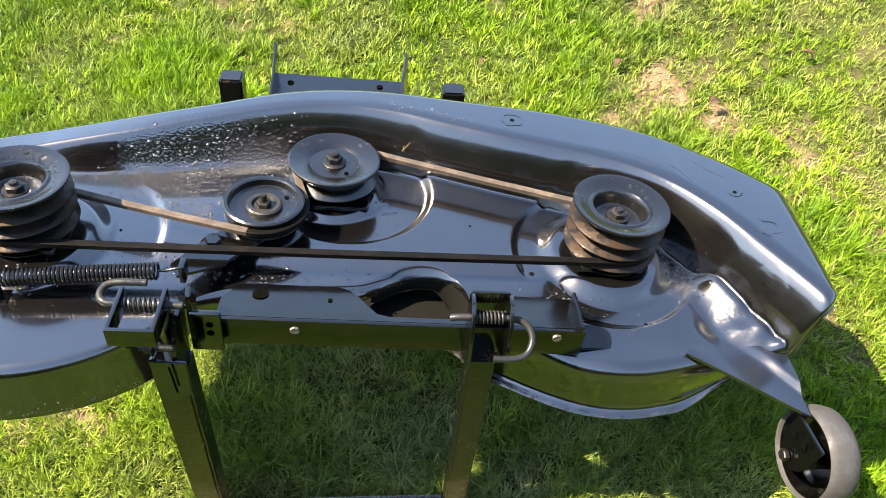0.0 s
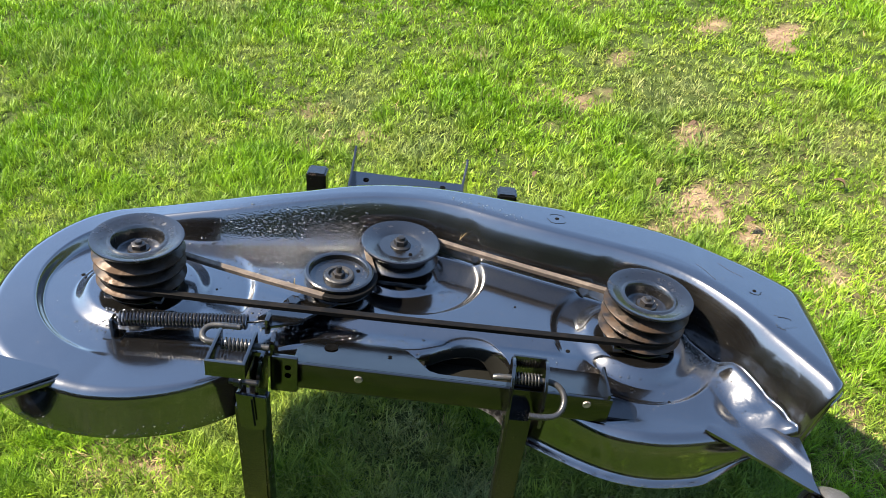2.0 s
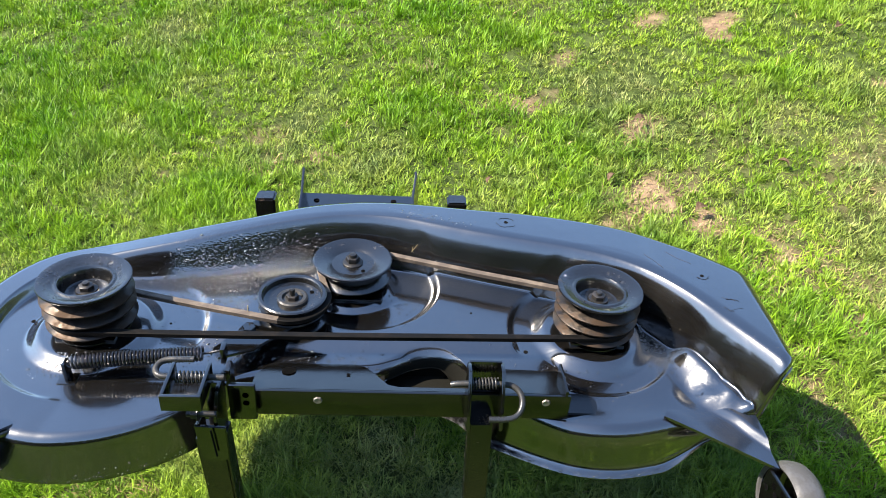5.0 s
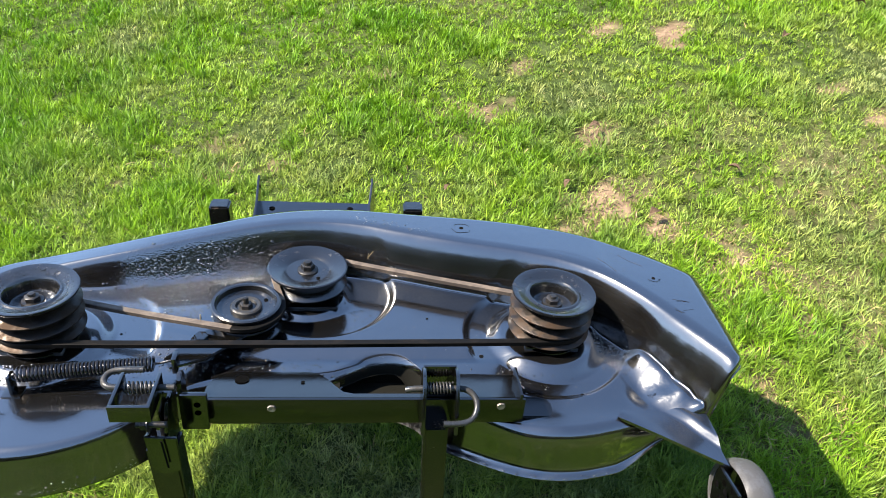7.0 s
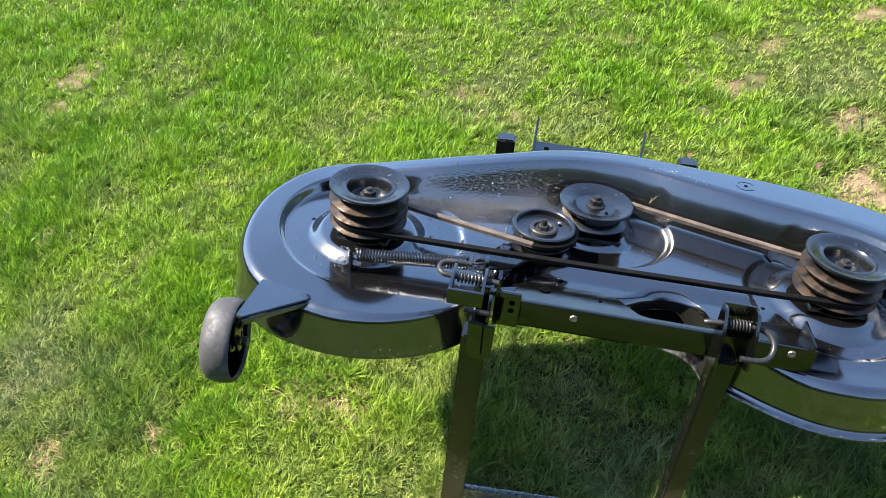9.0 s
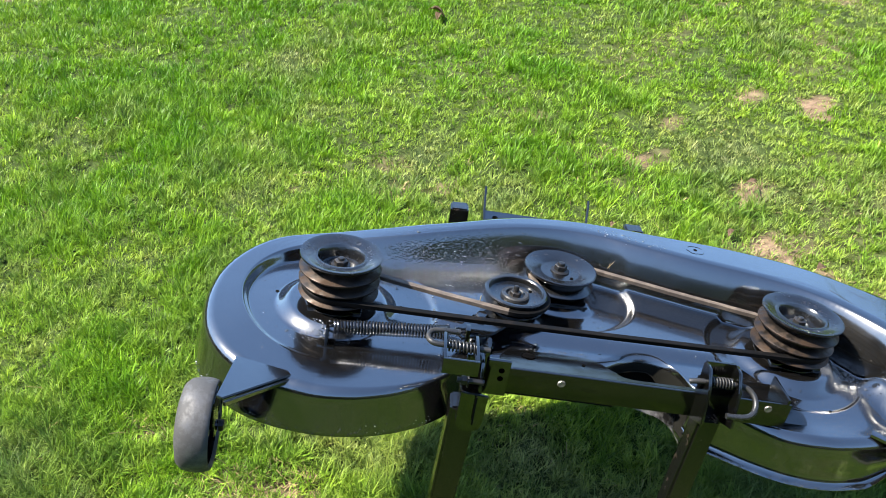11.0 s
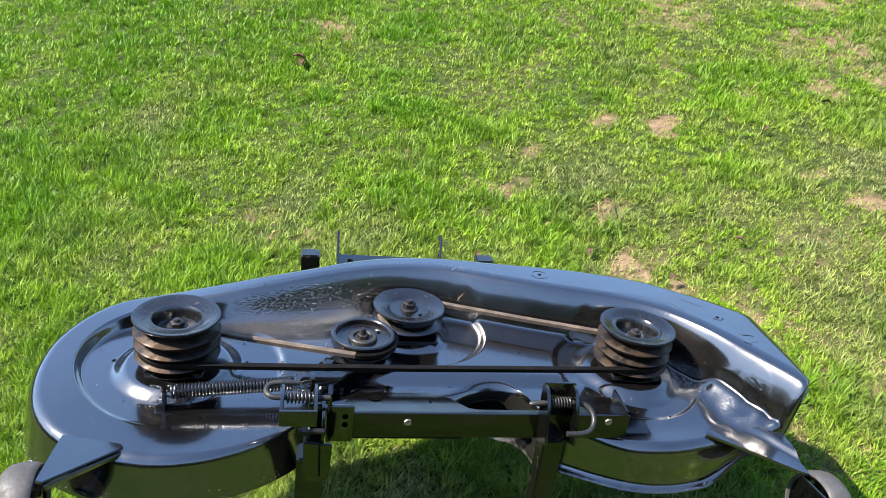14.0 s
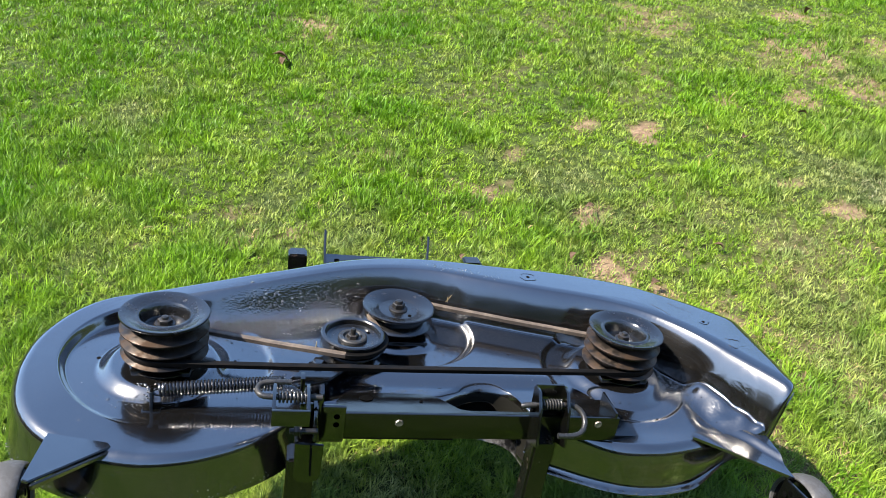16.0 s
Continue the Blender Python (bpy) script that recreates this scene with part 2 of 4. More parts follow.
HOLE, _, _, _ = material("hole_shade", (0.004, 0.004, 0.004), 0.9, 0, 0.0)


# ---- mesh helpers ----
TILT = Matrix.Translation((0, 0, 0.615)) @ Matrix.Rotation(radians(1.72), 4, "Y") @ Matrix.Translation((0, 0, -0.615))


def thing(name, origin, label, category, group="", base=None):
    """An Empty at the thing's base, in the deck's frame unless another is given."""
    ob = new(name)
    ob.empty_display_size = 0.02
    ob.matrix_world = (TILT if base is None else base) @ Matrix.Translation(origin)
    ob["at"] = origin
    return tagged(ob, label, category, group)


def part(name, bm, mat, parent, label="", smooth=40):
    """Links a bmesh, given in the frame of the top thing's plan, as one mesh under a thing or a part."""
    me = bpy.data.meshes.new(name)
    top, off = parent, Vector((0, 0, 0))
    while top.parent:
        top = top.parent
    off = Vector(top["at"])
    bmesh.ops.translate(bm, vec=-off, verts=bm.verts)
    bmesh.ops.recalc_face_normals(bm, faces=bm.faces)
    bm.to_mesh(me)
    bm.free()
    for p in me.polygons:
        p.use_smooth = True
    me.materials.append(mat)
    me.set_sharp_from_angle(angle=radians(smooth))
    ob = new(name, me)
    ob.parent = parent
    if label:
        ob["label"] = label
    return ob


def box(bm, x0, x1, y0, y1, z0, z1, bev=0.0015, m=None):
    made = bmesh.ops.create_cube(bm, size=1)["verts"]
    for v in made:
        v.co = Vector(((x0 + x1) / 2 + v.co.x * (x1 - x0), (y0 + y1) / 2 + v.co.y * (y1 - y0), (z0 + z1) / 2 + v.co.z * (z1 - z0)))
    faces = list({f for v in made for f in v.link_faces})
    if bev:
        edges = list({e for v in made for e in v.link_edges})
        out = bmesh.ops.bevel(bm, geom=edges, offset=bev, segments=2, affect="EDGES", profile=0.6)
        made = list({v for f in out["faces"] for v in f.verts} | {v for v in made if v.is_valid})
    if m is not None:
        bmesh.ops.transform(bm, matrix=m, verts=made)
    return bm


def lathe(bm, prof, cx, cy, seg=56, axis=None):
    """Turns a profile of (radius, z) round an upright axis at (cx, cy), or by the matrix axis."""
    rings = []
    for r, z in prof:
        ring = []
        for i in range(seg):
            a = 2 * math.pi * i / seg
            co = Vector((r * math.cos(a), r * math.sin(a), z))
            co = axis @ co if axis is not None else co + Vector((cx, cy, 0))
            ring.append(bm.verts.new(co))
        rings.append(ring)
    for a, b in zip(rings, rings[1:]):
        for i in range(seg):
            bm.faces.new((a[i], a[(i + 1) % seg], b[(i + 1) % seg], b[i]))
    if prof[0][0] < 0.0300 and prof[0][0] != prof[-1][0]:
        bm.faces.new(rings[0])
    if prof[-1][0] < 0.0300 and prof[0][0] != prof[-1][0]:
        bm.faces.new(rings[-1])
    return bm


def tube(bm, pts, r, sides=8, closed=False, bend=0):
    """A round rod along points."""
    if bend:
        pts = smooth_loop([tuple(p) for p in pts], bend, False)
    pts = [Vector(p) for p in pts]
    rings, last = [], None
    for i, p in enumerate(pts):
        a = pts[i - 1] if (i or closed) else p
        b = pts[(i + 1) % len(pts)] if (i + 1 < len(pts) or closed) else p
        d = (b - a).normalized()
        ref = last if last is not None else (Vector((0, 0, 1)) if abs(d.z) < 0.9 else Vector((1, 0, 0)))
        u = (ref - d * ref.dot(d)).normalized()
        last, v = u, d.cross(u)
        rings.append([bm.verts.new(p + r * (math.cos(2 * math.pi * k / sides) * u + math.sin(2 * math.pi * k / sides) * v)) for k in range(sides)])
    pairs = list(zip(rings, rings[1:])) + ([(rings[-1], rings[0])] if closed else [])
    for a, b in pairs:
        for k in range(sides):
            bm.faces.new((a[k], a[(k + 1) % sides], b[(k + 1) % sides], b[k]))
    if not closed:
        bm.faces.new(rings[0]), bm.faces.new(rings[-1])
    return bm


def coil(bm, a, b, radius, wire, turns, per=14, sides=6):
    """A coil spring between two points."""
    a, b = Vector(a), Vector(b)
    d = (b - a).normalized()
    u = d.orthogonal().normalized()
    v = d.cross(u)
    n = int(turns * per)
    return tube(bm, [a + (b - a) * i / n + radius * (math.cos(2 * math.pi * i / per) * u + math.sin(2 * math.pi * i / per) * v) for i in range(n + 1)], wire, sides)


def slab(bm, outline, thick, bev=0.001):
    """A flat plate: a planar outline of points in space, thickened along its normal."""
    vs = [bm.verts.new(Vector(p)) for p in outline]
    f = bm.faces.new(vs)
    f.normal_update()
    if f.normal.z < -0.5:
        f.normal_flip()
        f.normal_update()
    up = f.normal.copy()
    out = bmesh.ops.extrude_face_region(bm, geom=[f])
    top = [g for g in out["geom"] if isinstance(g, bmesh.types.BMVert)]
    bmesh.ops.translate(bm, vec=up * thick, verts=top)
    if bev:
        edges = list({e for v in vs + top for e in v.link_edges})
        bmesh.ops.bevel(bm, geom=edges, offset=bev, segments=2, affect="EDGES")
    return bm


def hexnut(bm, x, y, z, r, h):
    lathe(bm, [(0.0004, z + h), (r * 0.86, z + h), (r, z + h * 0.86), (r, z)], x, y, 6)
    return bm


def arc(cx, cy, r, a0, a1, n):
    return [(cx + r * math.cos(radians(a0 + (a1 - a0) * i / n)), cy + r * math.sin(radians(a0 + (a1 - a0) * i / n))) for i in range(n + 1)]


def smooth_loop(pts, times=3, closed=True):
    for _ in range(times):
        q = []
        m = len(pts)
        for i in range(m if closed else m - 1):
            a, b = pts[i], pts[(i + 1) % m]
            q += [tuple(0.75 * s + 0.25 * t for s, t in zip(a, b)), tuple(0.25 * s + 0.75 * t for s, t in zip(a, b))]
        pts = q if closed else [pts[0]] + q + [pts[-1]]
    return pts


def sstep(a, b, x):
    t = min(1.0, max(0.0, (x - a) / (b - a)))
    return t * t * (3 - 2 * t)


def npstep(a, b, x):
    t = np.clip((x - a) / (b - a), 0, 1)
    return t * t * (3 - 2 * t)


# ---- lawn ----
LAWN = (0.137, 0.195, 0.085)
# bare or dry patches: x, y, size along x, size along y, strength
BARE_NEAR = [
    (0.97, 0.89, 0.06, 0.04, 0.6), (0.72, 0.88, 0.03, 0.03, 0.6), (0.86, 0.96, 0.03, 0.05, 0.6), (0.79, 1.27, 0.04, 0.03, 0.6), (0.82, 1.18, 0.05, 0.03, 0.7), (-0.60, 0.78, 0.06, 0.03, 0.5),
    (-0.46, 0.77, 0.05, 0.04, 0.6), (-0.81, 0.64, 0.06, 0.05, 0.9), (-0.99, 0.60, 0.04, 0.05, 0.8), (-0.75, 0.90, 0.05, 0.03, 0.5), (-0.57, 0.74, 0.03, 0.02, 0.5), (-1.36, 1.18, 0.03, 0.04, 0.6),
    (0.85, 1.05, 0.30, 0.24, 0.30), (1.15, 1.40, 0.30, 0.20, 0.26), (0.72, 0.74, 0.12, 0.10, 0.4),
]
BARE_MID = [
    (0.595, 1.425, 0.085, 0.075, 0.85), (0.49, 1.33, 0.05, 0.04, 0.6), (0.675, 1.325, 0.035, 0.045, 0.75), (0.60, 1.67, 0.045, 0.05, 0.8), (0.33, 1.86, 0.075, 0.045, 0.7), (-0.22, 1.705, 0.06, 0.03, 0.6),
    (-0.36, 1.70, 0.05, 0.03, 0.45), (-0.38, 1.83, 0.06, 0.05, 0.4), (-1.27, 1.60, 0.04, 0.03, 0.5), (-0.65, 1.70, 0.02, 0.02, 0.5), (-1.73, 1.95, 0.07, 0.08, 0.7), (-1.69, 1.78, 0.04, 0.07, 0.6),
    (1.36, 1.58, 0.07, 0.05, 0.7), (1.28, 1.76, 0.04, 0.03, 0.6), (0.10, 1.98, 0.03, 0.02, 0.5), (0.04, 2.12, 0.04, 0.035, 0.6),
]
BARE_FAR = [
    (0.95, 2.18, 0.05, 0.08, 1.0), (0.48, 2.06, 0.04, 0.04, 0.6), (0.76, 2.25, 0.055, 0.05, 0.6), (-0.155, 3.37, 0.10, 0.12, 0.8), (1.38, 3.28, 0.18, 0.18, 0.5), (1.43, 3.10, 0.09, 0.10, 0.5),
    (-2.26, 3.29, 0.05, 0.10, 0.7), (1.93, 2.74, 0.17, 0.20, 0.65), (1.93, 2.37, 0.14, 0.14, 0.65), (1.65, 2.34, 0.05, 0.09, 0.7), (2.32, 2.77, 0.10, 0.10, 0.7), (2.15, 3.25, 0.13, 0.09, 0.7), (1.37, 2.37, 0.04, 0.05, 0.6),
]


def value_noise(x, y, size, seed):
    """Smooth random hills, 0 to 1, with bumps of the given size in metres."""
    table = np.random.RandomState(seed).rand(128, 128)
    u, v = x / size + 517.3, y / size + 311.7
    i, j = np.floor(u).astype(int), np.floor(v).astype(int)
    f, g = u - i, v - j
    f, g = f * f * (3 - 2 * f), g * g * (3 - 2 * g)
    a, b, c, d = table[i % 128, j % 128], table[(i + 1) % 128, j % 128], table[i % 128, (j + 1) % 128], table[(i + 1) % 128, (j + 1) % 128]
    return (a * (1 - f) + b * f) * (1 - g) + (c * (1 - f) + d * f) * g


def lushness(x, y):
    """Where the grass stands in thick dark tufts (1) or short and pale (0)."""
    q = 0.40 * value_noise(x + 0.05 * np.sin(9 * y), y, 0.36, 21) + 0.38 * value_noise(x, y + 0.03 * np.sin(14 * x), 0.15, 22) + 0.22 * value_noise(x, y, 0.06, 23)
    return npstep(0.30, 0.72, q - 0.035 * np.clip(x, -1.5, 2.0))


def lawn_z(x, y):
    """The lawn climbs away from the stand and eases off to level in the distance."""
    def ease(v):
        return np.sign(v) * np.minimum(np.abs(v), 6 + 4 * np.tanh((np.abs(v) - 6) / 10))
    und = 0.012 * np.sin(3.1 * x + 0.7) * np.sin(2.6 * y + 1.1) + 0.006 * np.sin(7.3 * x + 2) * np.sin(8.1 * y)
    return LAWN[2] + LAWN[0] * ease(x) + LAWN[1] * ease(y) + und


def bareness(x, y):
    rng = np.random.RandomState(4)
    ph = rng.rand(8) * 6.28
    wob = 0.5 * np.sin(23 * x + ph[0] + 2 * np.sin(17 * y + ph[1])) + 0.5 * np.sin(29 * y + ph[2] + 2 * np.sin(19 * x + ph[3]))
    out = np.zeros_like(x)
    for cx, cy, sx, sy, k in BARE_NEAR + BARE_MID + BARE_FAR:
        d = np.sqrt(((x - cx) / sx) ** 2 + ((y - cy) / sy) ** 2) + 0.22 * wob + 1.1 * (value_noise(x, y, 0.045, 31) - 0.5) + 0.7 * (value_noise(x, y, 0.02, 32) - 0.5)
        out = np.maximum(out, k * np.clip(1.5 - d, 0, 1))
    thin = 0.5 + 0.5 * np.sin(5.1 * x + 1.3 * np.sin(3.3 * y) + ph[4]) * np.sin(4.3 * y + 1.7 * np.sin(4.1 * x) + ph[5])
    return np.maximum(out, 0.26 * np.clip(thin * 1.6 - 0.75, 0, 1) * np.clip(0.6 + 0.35 * x, 0, 1) * np.clip(4.2 - np.hypot(x - 0.4, y - 2.2), 0, 1))


def build_ground():
    def axis(lo, hi, step):
        a = list(np.arange(lo, hi + 1e-6, step))
        d, e = step, [hi]
        while e[-1] < hi + 400:
            d *= 1.35
            e.append(e[-1] + d)
        f, d = [lo], step
        while f[-1] > lo - 400:
            d *= 1.35
            f.append(f[-1] - d)
        return np.array(sorted(f[1:]) + a + e[1:])
    xs, ys = axis(-3.2, 4.6, 0.025), axis(-0.6, 5.6, 0.025)
    gx, gy = np.meshgrid(xs, ys)
    x, y = gx.ravel(), gy.ravel()
    z = lawn_z(x, y)
    bare = bareness(x, y) * ((np.abs(x) < 4.6) & (y < 5.6) & (y > -0.6))
    z = z - 0.006 * bare + 0.004 * np.sin(61 * x + 3 * np.sin(40 * y)) * np.sin(57 * y)
    nx, ny = len(xs), len(ys)
    i = np.arange(nx * ny).reshape(ny, nx)
    faces = np.stack([i[:-1, :-1], i[:-1, 1:], i[1:, 1:], i[1:, :-1]], -1).reshape(-1, 4)
    me = bpy.data.meshes.new("ground")
    me.from_pydata(np.c_[x, y, z].tolist(), [], faces.tolist())
    at = me.attributes.new("bare", "FLOAT", "POINT")
    at.data.foreach_set("value", np.clip(bare * 1.4 - 0.08, 0, 1).astype(np.float32))
    rim = np.minimum(np.minimum(y - 0.42, 4.75 - y), np.minimum(x + 1.15 + 0.62 * (y - 0.45), 0.97 + 0.74 * (y - 0.45) - x))
    sown = np.clip(rim / 0.5 + 0.5, 0, 1)
    me.attributes.new("sown", "FLOAT", "POINT").data.foreach_set("value", sown.astype(np.float32))
    for p in me.polygons:
        p.use_smooth = True
    me.materials.append(SOIL)
    return tagged(new("ground", me), "lawn soil with worn tan patches between the grass", "ground", kind="structure")


def build_blades(name, count, mat, seed, length, width, straw=False, outer=False):
    """Grass as one mesh of bent, tapering blades, thinner where the lawn is bare."""
    rng = np.random.RandomState(seed)
    n, per = int(count * 1.75), 24
    # centres of the tufts, closer together near the stand
    m = n // per
    cy = 1.05 * np.exp(rng.rand(m) * math.log(5.45 / 1.05)) - 0.65
    lo, hi = -1.15 - 0.62 * (cy - 0.45), 0.97 + 0.74 * (cy - 0.45)
    cx = lo + (hi - lo) * rng.rand(m)
    gap = np.sqrt(1.647 * (cy + 0.65) * (hi - lo) / m)
    if outer:
        # the rest of the lawn round the stand, coarser with distance
        r, a = 6.6 * np.sqrt(rng.rand(m)), rng.rand(m) * 6.283
        cx, cy = 0.3 + r * np.cos(a), 1.8 + r * np.sin(a)
        away = ~((cy > 0.42) & (cy < 4.78) & (cx > -1.15 - 0.62 * (cy - 0.45)) & (cx < 0.97 + 0.74 * (cy - 0.45)))
        cx, cy = cx[away], cy[away]
        m = len(cx)
        gap = np.full(m, 0.05)
    t = rng.randint(0, m, m * per)
    n = len(t)
    dx, dy = rng.randn(n) * gap[t] * 0.48, rng.randn(n) * gap[t] * 0.48
    x, y = cx[t] + dx, cy[t] + dy
    spread = np.hypot(dx, dy) / (gap[t] * 0.48)
    tone, tall, side_a = rng.rand(m)[t], (0.55 + 0.9 * rng.rand(m))[t], (rng.rand(m) * 6.283)[t]
    b = bareness(x, y)
    tuft = lushness(x, y)
    if straw:
        keep = rng.rand(n) < np.clip(b * 1.3, 0.02 + 0.05 * np.clip(x + 0.2, 0, 1), 0.8)
    else:
        keep = rng.rand(n) < np.clip(1.0 - 0.90 * b, 0.10, 1) * (0.80 + 0.20 * tuft)
    pick = np.where(keep)[0]
    pick = np.sort(rng.permutation(pick)[:count])
    x, y, b, tuft, dx, dy, spread, tone, tall, side_a = (a[pick] for a in (x, y, b, tuft, dx, dy, spread, tone, tall, side_a))
    n = len(x)
    z = lawn_z(x, y) - 0.004
    far = 0.72 + 0.28 * (np.full(n, 4.0) if outer else y)
    ln = length * (0.50 + 0.80 * rng.rand(n)) * (0.66 + 0.78 * tuft) * (1 - 0.45 * b)
    wd = width * (0.7 + 0.6 * rng.rand(n)) * far
    # blades fan out of their tuft, which leans as a whole
    a = np.arctan2(dy + 0.006 * np.sin(side_a), dx + 0.006 * np.cos(side_a)) + rng.randn(n) * 0.9
    ln_k = tall * (1.15 - 0.16 * np.minimum(spread, 2.5))
    lean = 0.15 + 0.34 * np.minimum(spread, 2.2) + 0.95 * rng.rand(n) ** 1.4 + (0.6 if straw else 0)
    dirx, diry = np.cos(a), np.sin(a)
    sx, sy = -diry, dirx
    tw = (rng.rand(n) - 0.5) * 1.6
    sx, sy = sx * np.cos(tw) + dirx * np.sin(tw), sy * np.cos(tw) + diry * np.sin(tw)
    # longer, uncut grass round the feet of the stand
    ln = ln * ln_k * (1 + 0.4 * (1 - npstep(0.85, 1.25, y)) * npstep(0.60, 0.70, y) * (1 - npstep(0.35, 0.75, np.abs(x + 0.05))))
    l1, l2 = ln * 0.42, ln
    h1, o1 = l1 * np.cos(lean * 0.45), l1 * np.sin(lean * 0.45)
    h2, o2 = h1 + (l2 - l1) * np.cos(lean), o1 + (l2 - l1) * np.sin(lean)
    co = np.empty((n, 4, 3), np.float32)
    for k, (s, h, o) in enumerate(((0, 0, 0), (0.5, h1, o1), (0, h2, o2), (-0.5, h1, o1))):
        co[:, k, 0] = x + s * wd * sx + o * dirx
        co[:, k, 1] = y + s * wd * sy + o * diry
        co[:, k, 2] = z + h
    base = (np.arange(n) * 4)[:, None]
    loops = np.concatenate([base + np.array([[0, 1, 3]]), base + np.array([[3, 1, 2]])], 1).ravel()
    me = bpy.data.meshes.new(name)
    me.vertices.add(n * 4), me.loops.add(n * 6), me.polygons.add(n * 2)
    me.vertices.foreach_set("co", co.ravel())
    me.loops.foreach_set("vertex_index", loops.astype(np.int32))
    me.polygons.foreach_set("loop_start", (np.arange(n * 2) * 3).astype(np.int32))
    me.update(calc_edges=True)
    me.attributes.new("lush", "FLOAT", "POINT").data.foreach_set("value", np.repeat(tuft, 4).astype(np.float32))
    me.attributes.new("tone", "FLOAT", "POINT").data.foreach_set("value", np.repeat(tone, 4).astype(np.float32))
    me.materials.append(mat)
    return new(name, me)


build_ground()
tagged(build_blades("grass", 1020000, BLADE, 11, 0.027, 0.0021), "short bright green spring lawn with paler tufts", "grass", kind="stuff")
tagged(build_blades("grass", 160000, BLADE, 13, 0.042, 0.0042, outer=True), "green lawn grass round the stand", "grass", kind="stuff")
tagged(build_blades("dry_grass", 34000, STRAW, 12, 0.030, 0.0022, True), "dry tan grass thatch in the worn patches", "grass", kind="stuff")


def mirrored_tree_line():
    """Unseen dark trees far off all round the lawn, added for the paint to mirror: a closed ragged belt."""
    V, F = [], []
    rows = 168
    for i in range(rows):
        a = math.tau * i / rows
        # height varies by direction to darken what the deck reflects
        top = 9.8 - 4.2 * math.sin(a) + 8.0 * math.exp(-((a - 0.75) / 0.42) ** 2) + 0.8 * math.sin(11 * a) * math.sin(5 * a + 1) + 0.3 * math.sin(37 * a)
        for r, z in ((34, -4), (33, 0.55 * top), (35, top), (38, 0.6 * top), (38, -4)):
            V.append((r * math.cos(a), r * math.sin(a), z))
    for i in range(rows):
        for k in range(4):
            j = (i + 1) % rows
            F.append((i * 5 + k, i * 5 + k + 1, j * 5 + k + 1, j * 5 + k))
    me = bpy.data.meshes.new("backdrop")
    me.from_pydata(V, [], F)
    me.materials.append(TREES)
    return tagged(new("backdrop", me), "unseen dark belt of trees added for the paint to mirror", "trees", kind="structure")


mirrored_tree_line()


# ---- mower deck: shell ----
PAN = 0.613
SP_L, SP_R, CEN, IDL = (-0.390, 0.686), (0.268, 0.699), (-0.064, 0.800), (-0.139, 0.718)
OUTLINE = smooth_loop(
    [(-0.508, 0.842), (-0.545, 0.798), (-0.569, 0.734), (-0.570, 0.664), (-0.554, 0.596), (-0.520, 0.544), (-0.471, 0.511), (-0.420, 0.497), (-0.370, 0.494),
     (-0.320, 0.503), (-0.270, 0.525), (-0.232, 0.556), (-0.205, 0.592), (-0.170, 0.608), (-0.100, 0.614), (-0.030, 0.616), (-0.005, 0.630), (0.020, 0.648),
     (0.050, 0.655), (0.078, 0.648), (0.095, 0.628), (0.104, 0.598), (0.120, 0.580), (0.148, 0.565), (0.188, 0.545), (0.231, 0.530), (0.275, 0.527), (0.319, 0.535),
     (0.365, 0.548), (0.402, 0.557), (0.430, 0.551), (0.455, 0.555), (0.473, 0.566), (0.483, 0.580), (0.489, 0.738), (0.488, 0.753), (0.480, 0.764), (0.427, 0.815),
     (0.353, 0.866), (0.270, 0.893), (0.188, 0.910), (0.103, 0.919), (0.011, 0.933), (-0.073, 0.936), (-0.147, 0.923), (-0.214, 0.902), (-0.303, 0.882), (-0.386, 0.868),
     (-0.453, 0.858)], 2)
WALL = smooth_loop(  # foot of the raised rear tunnel: x, y, height of the step
    [(-0.385, 0.560, 0.0), (-0.425, 0.566, 0.003), (-0.464, 0.588, 0.007), (-0.496, 0.627, 0.011), (-0.515, 0.675, 0.013), (-0.517, 0.714, 0.014), (-0.508, 0.752, 0.016), (-0.485, 0.785, 0.019), (-0.445, 0.803, 0.025),
     (-0.380, 0.808, 0.037), (-0.300, 0.816, 0.049), (-0.210, 0.837, 0.059), (-0.136, 0.853, 0.067), (-0.067, 0.861, 0.071), (0.000, 0.853, 0.074), (0.070, 0.830, 0.075), (0.157, 0.803, 0.076), (0.238, 0.783, 0.077),
     (0.316, 0.753, 0.077), (0.353, 0.718, 0.077), (0.384, 0.672, 0.077), (0.414, 0.617, 0.077), (0.442, 0.564, 0.076), (0.458, 0.53, 0.075), (0.466, 0.50, 0.075)], 3, False)
WALL_A = np.array(WALL)


def seg_dist(a, b, px, py):
    """Distance from points to segments a-b, and where on each: the nearest segment's index, its parameter and the side."""
    ab = b[:, :2] - a[:, :2]
    L2 = (ab ** 2).sum(1)
    rx, ry = px[:, None] - a[None, :, 0], py[:, None] - a[None, :, 1]
    t = np.clip((rx * ab[None, :, 0] + ry * ab[None, :, 1]) / L2[None], 0, 1)
    d = np.hypot(rx - t * ab[None, :, 0], ry - t * ab[None, :, 1])
    i = d.argmin(1)
    k = np.arange(len(px))
    side = np.sign(ab[i, 0] * ry[k, i] - ab[i, 1] * rx[k, i])
    return d[k, i], i, t[k, i], side


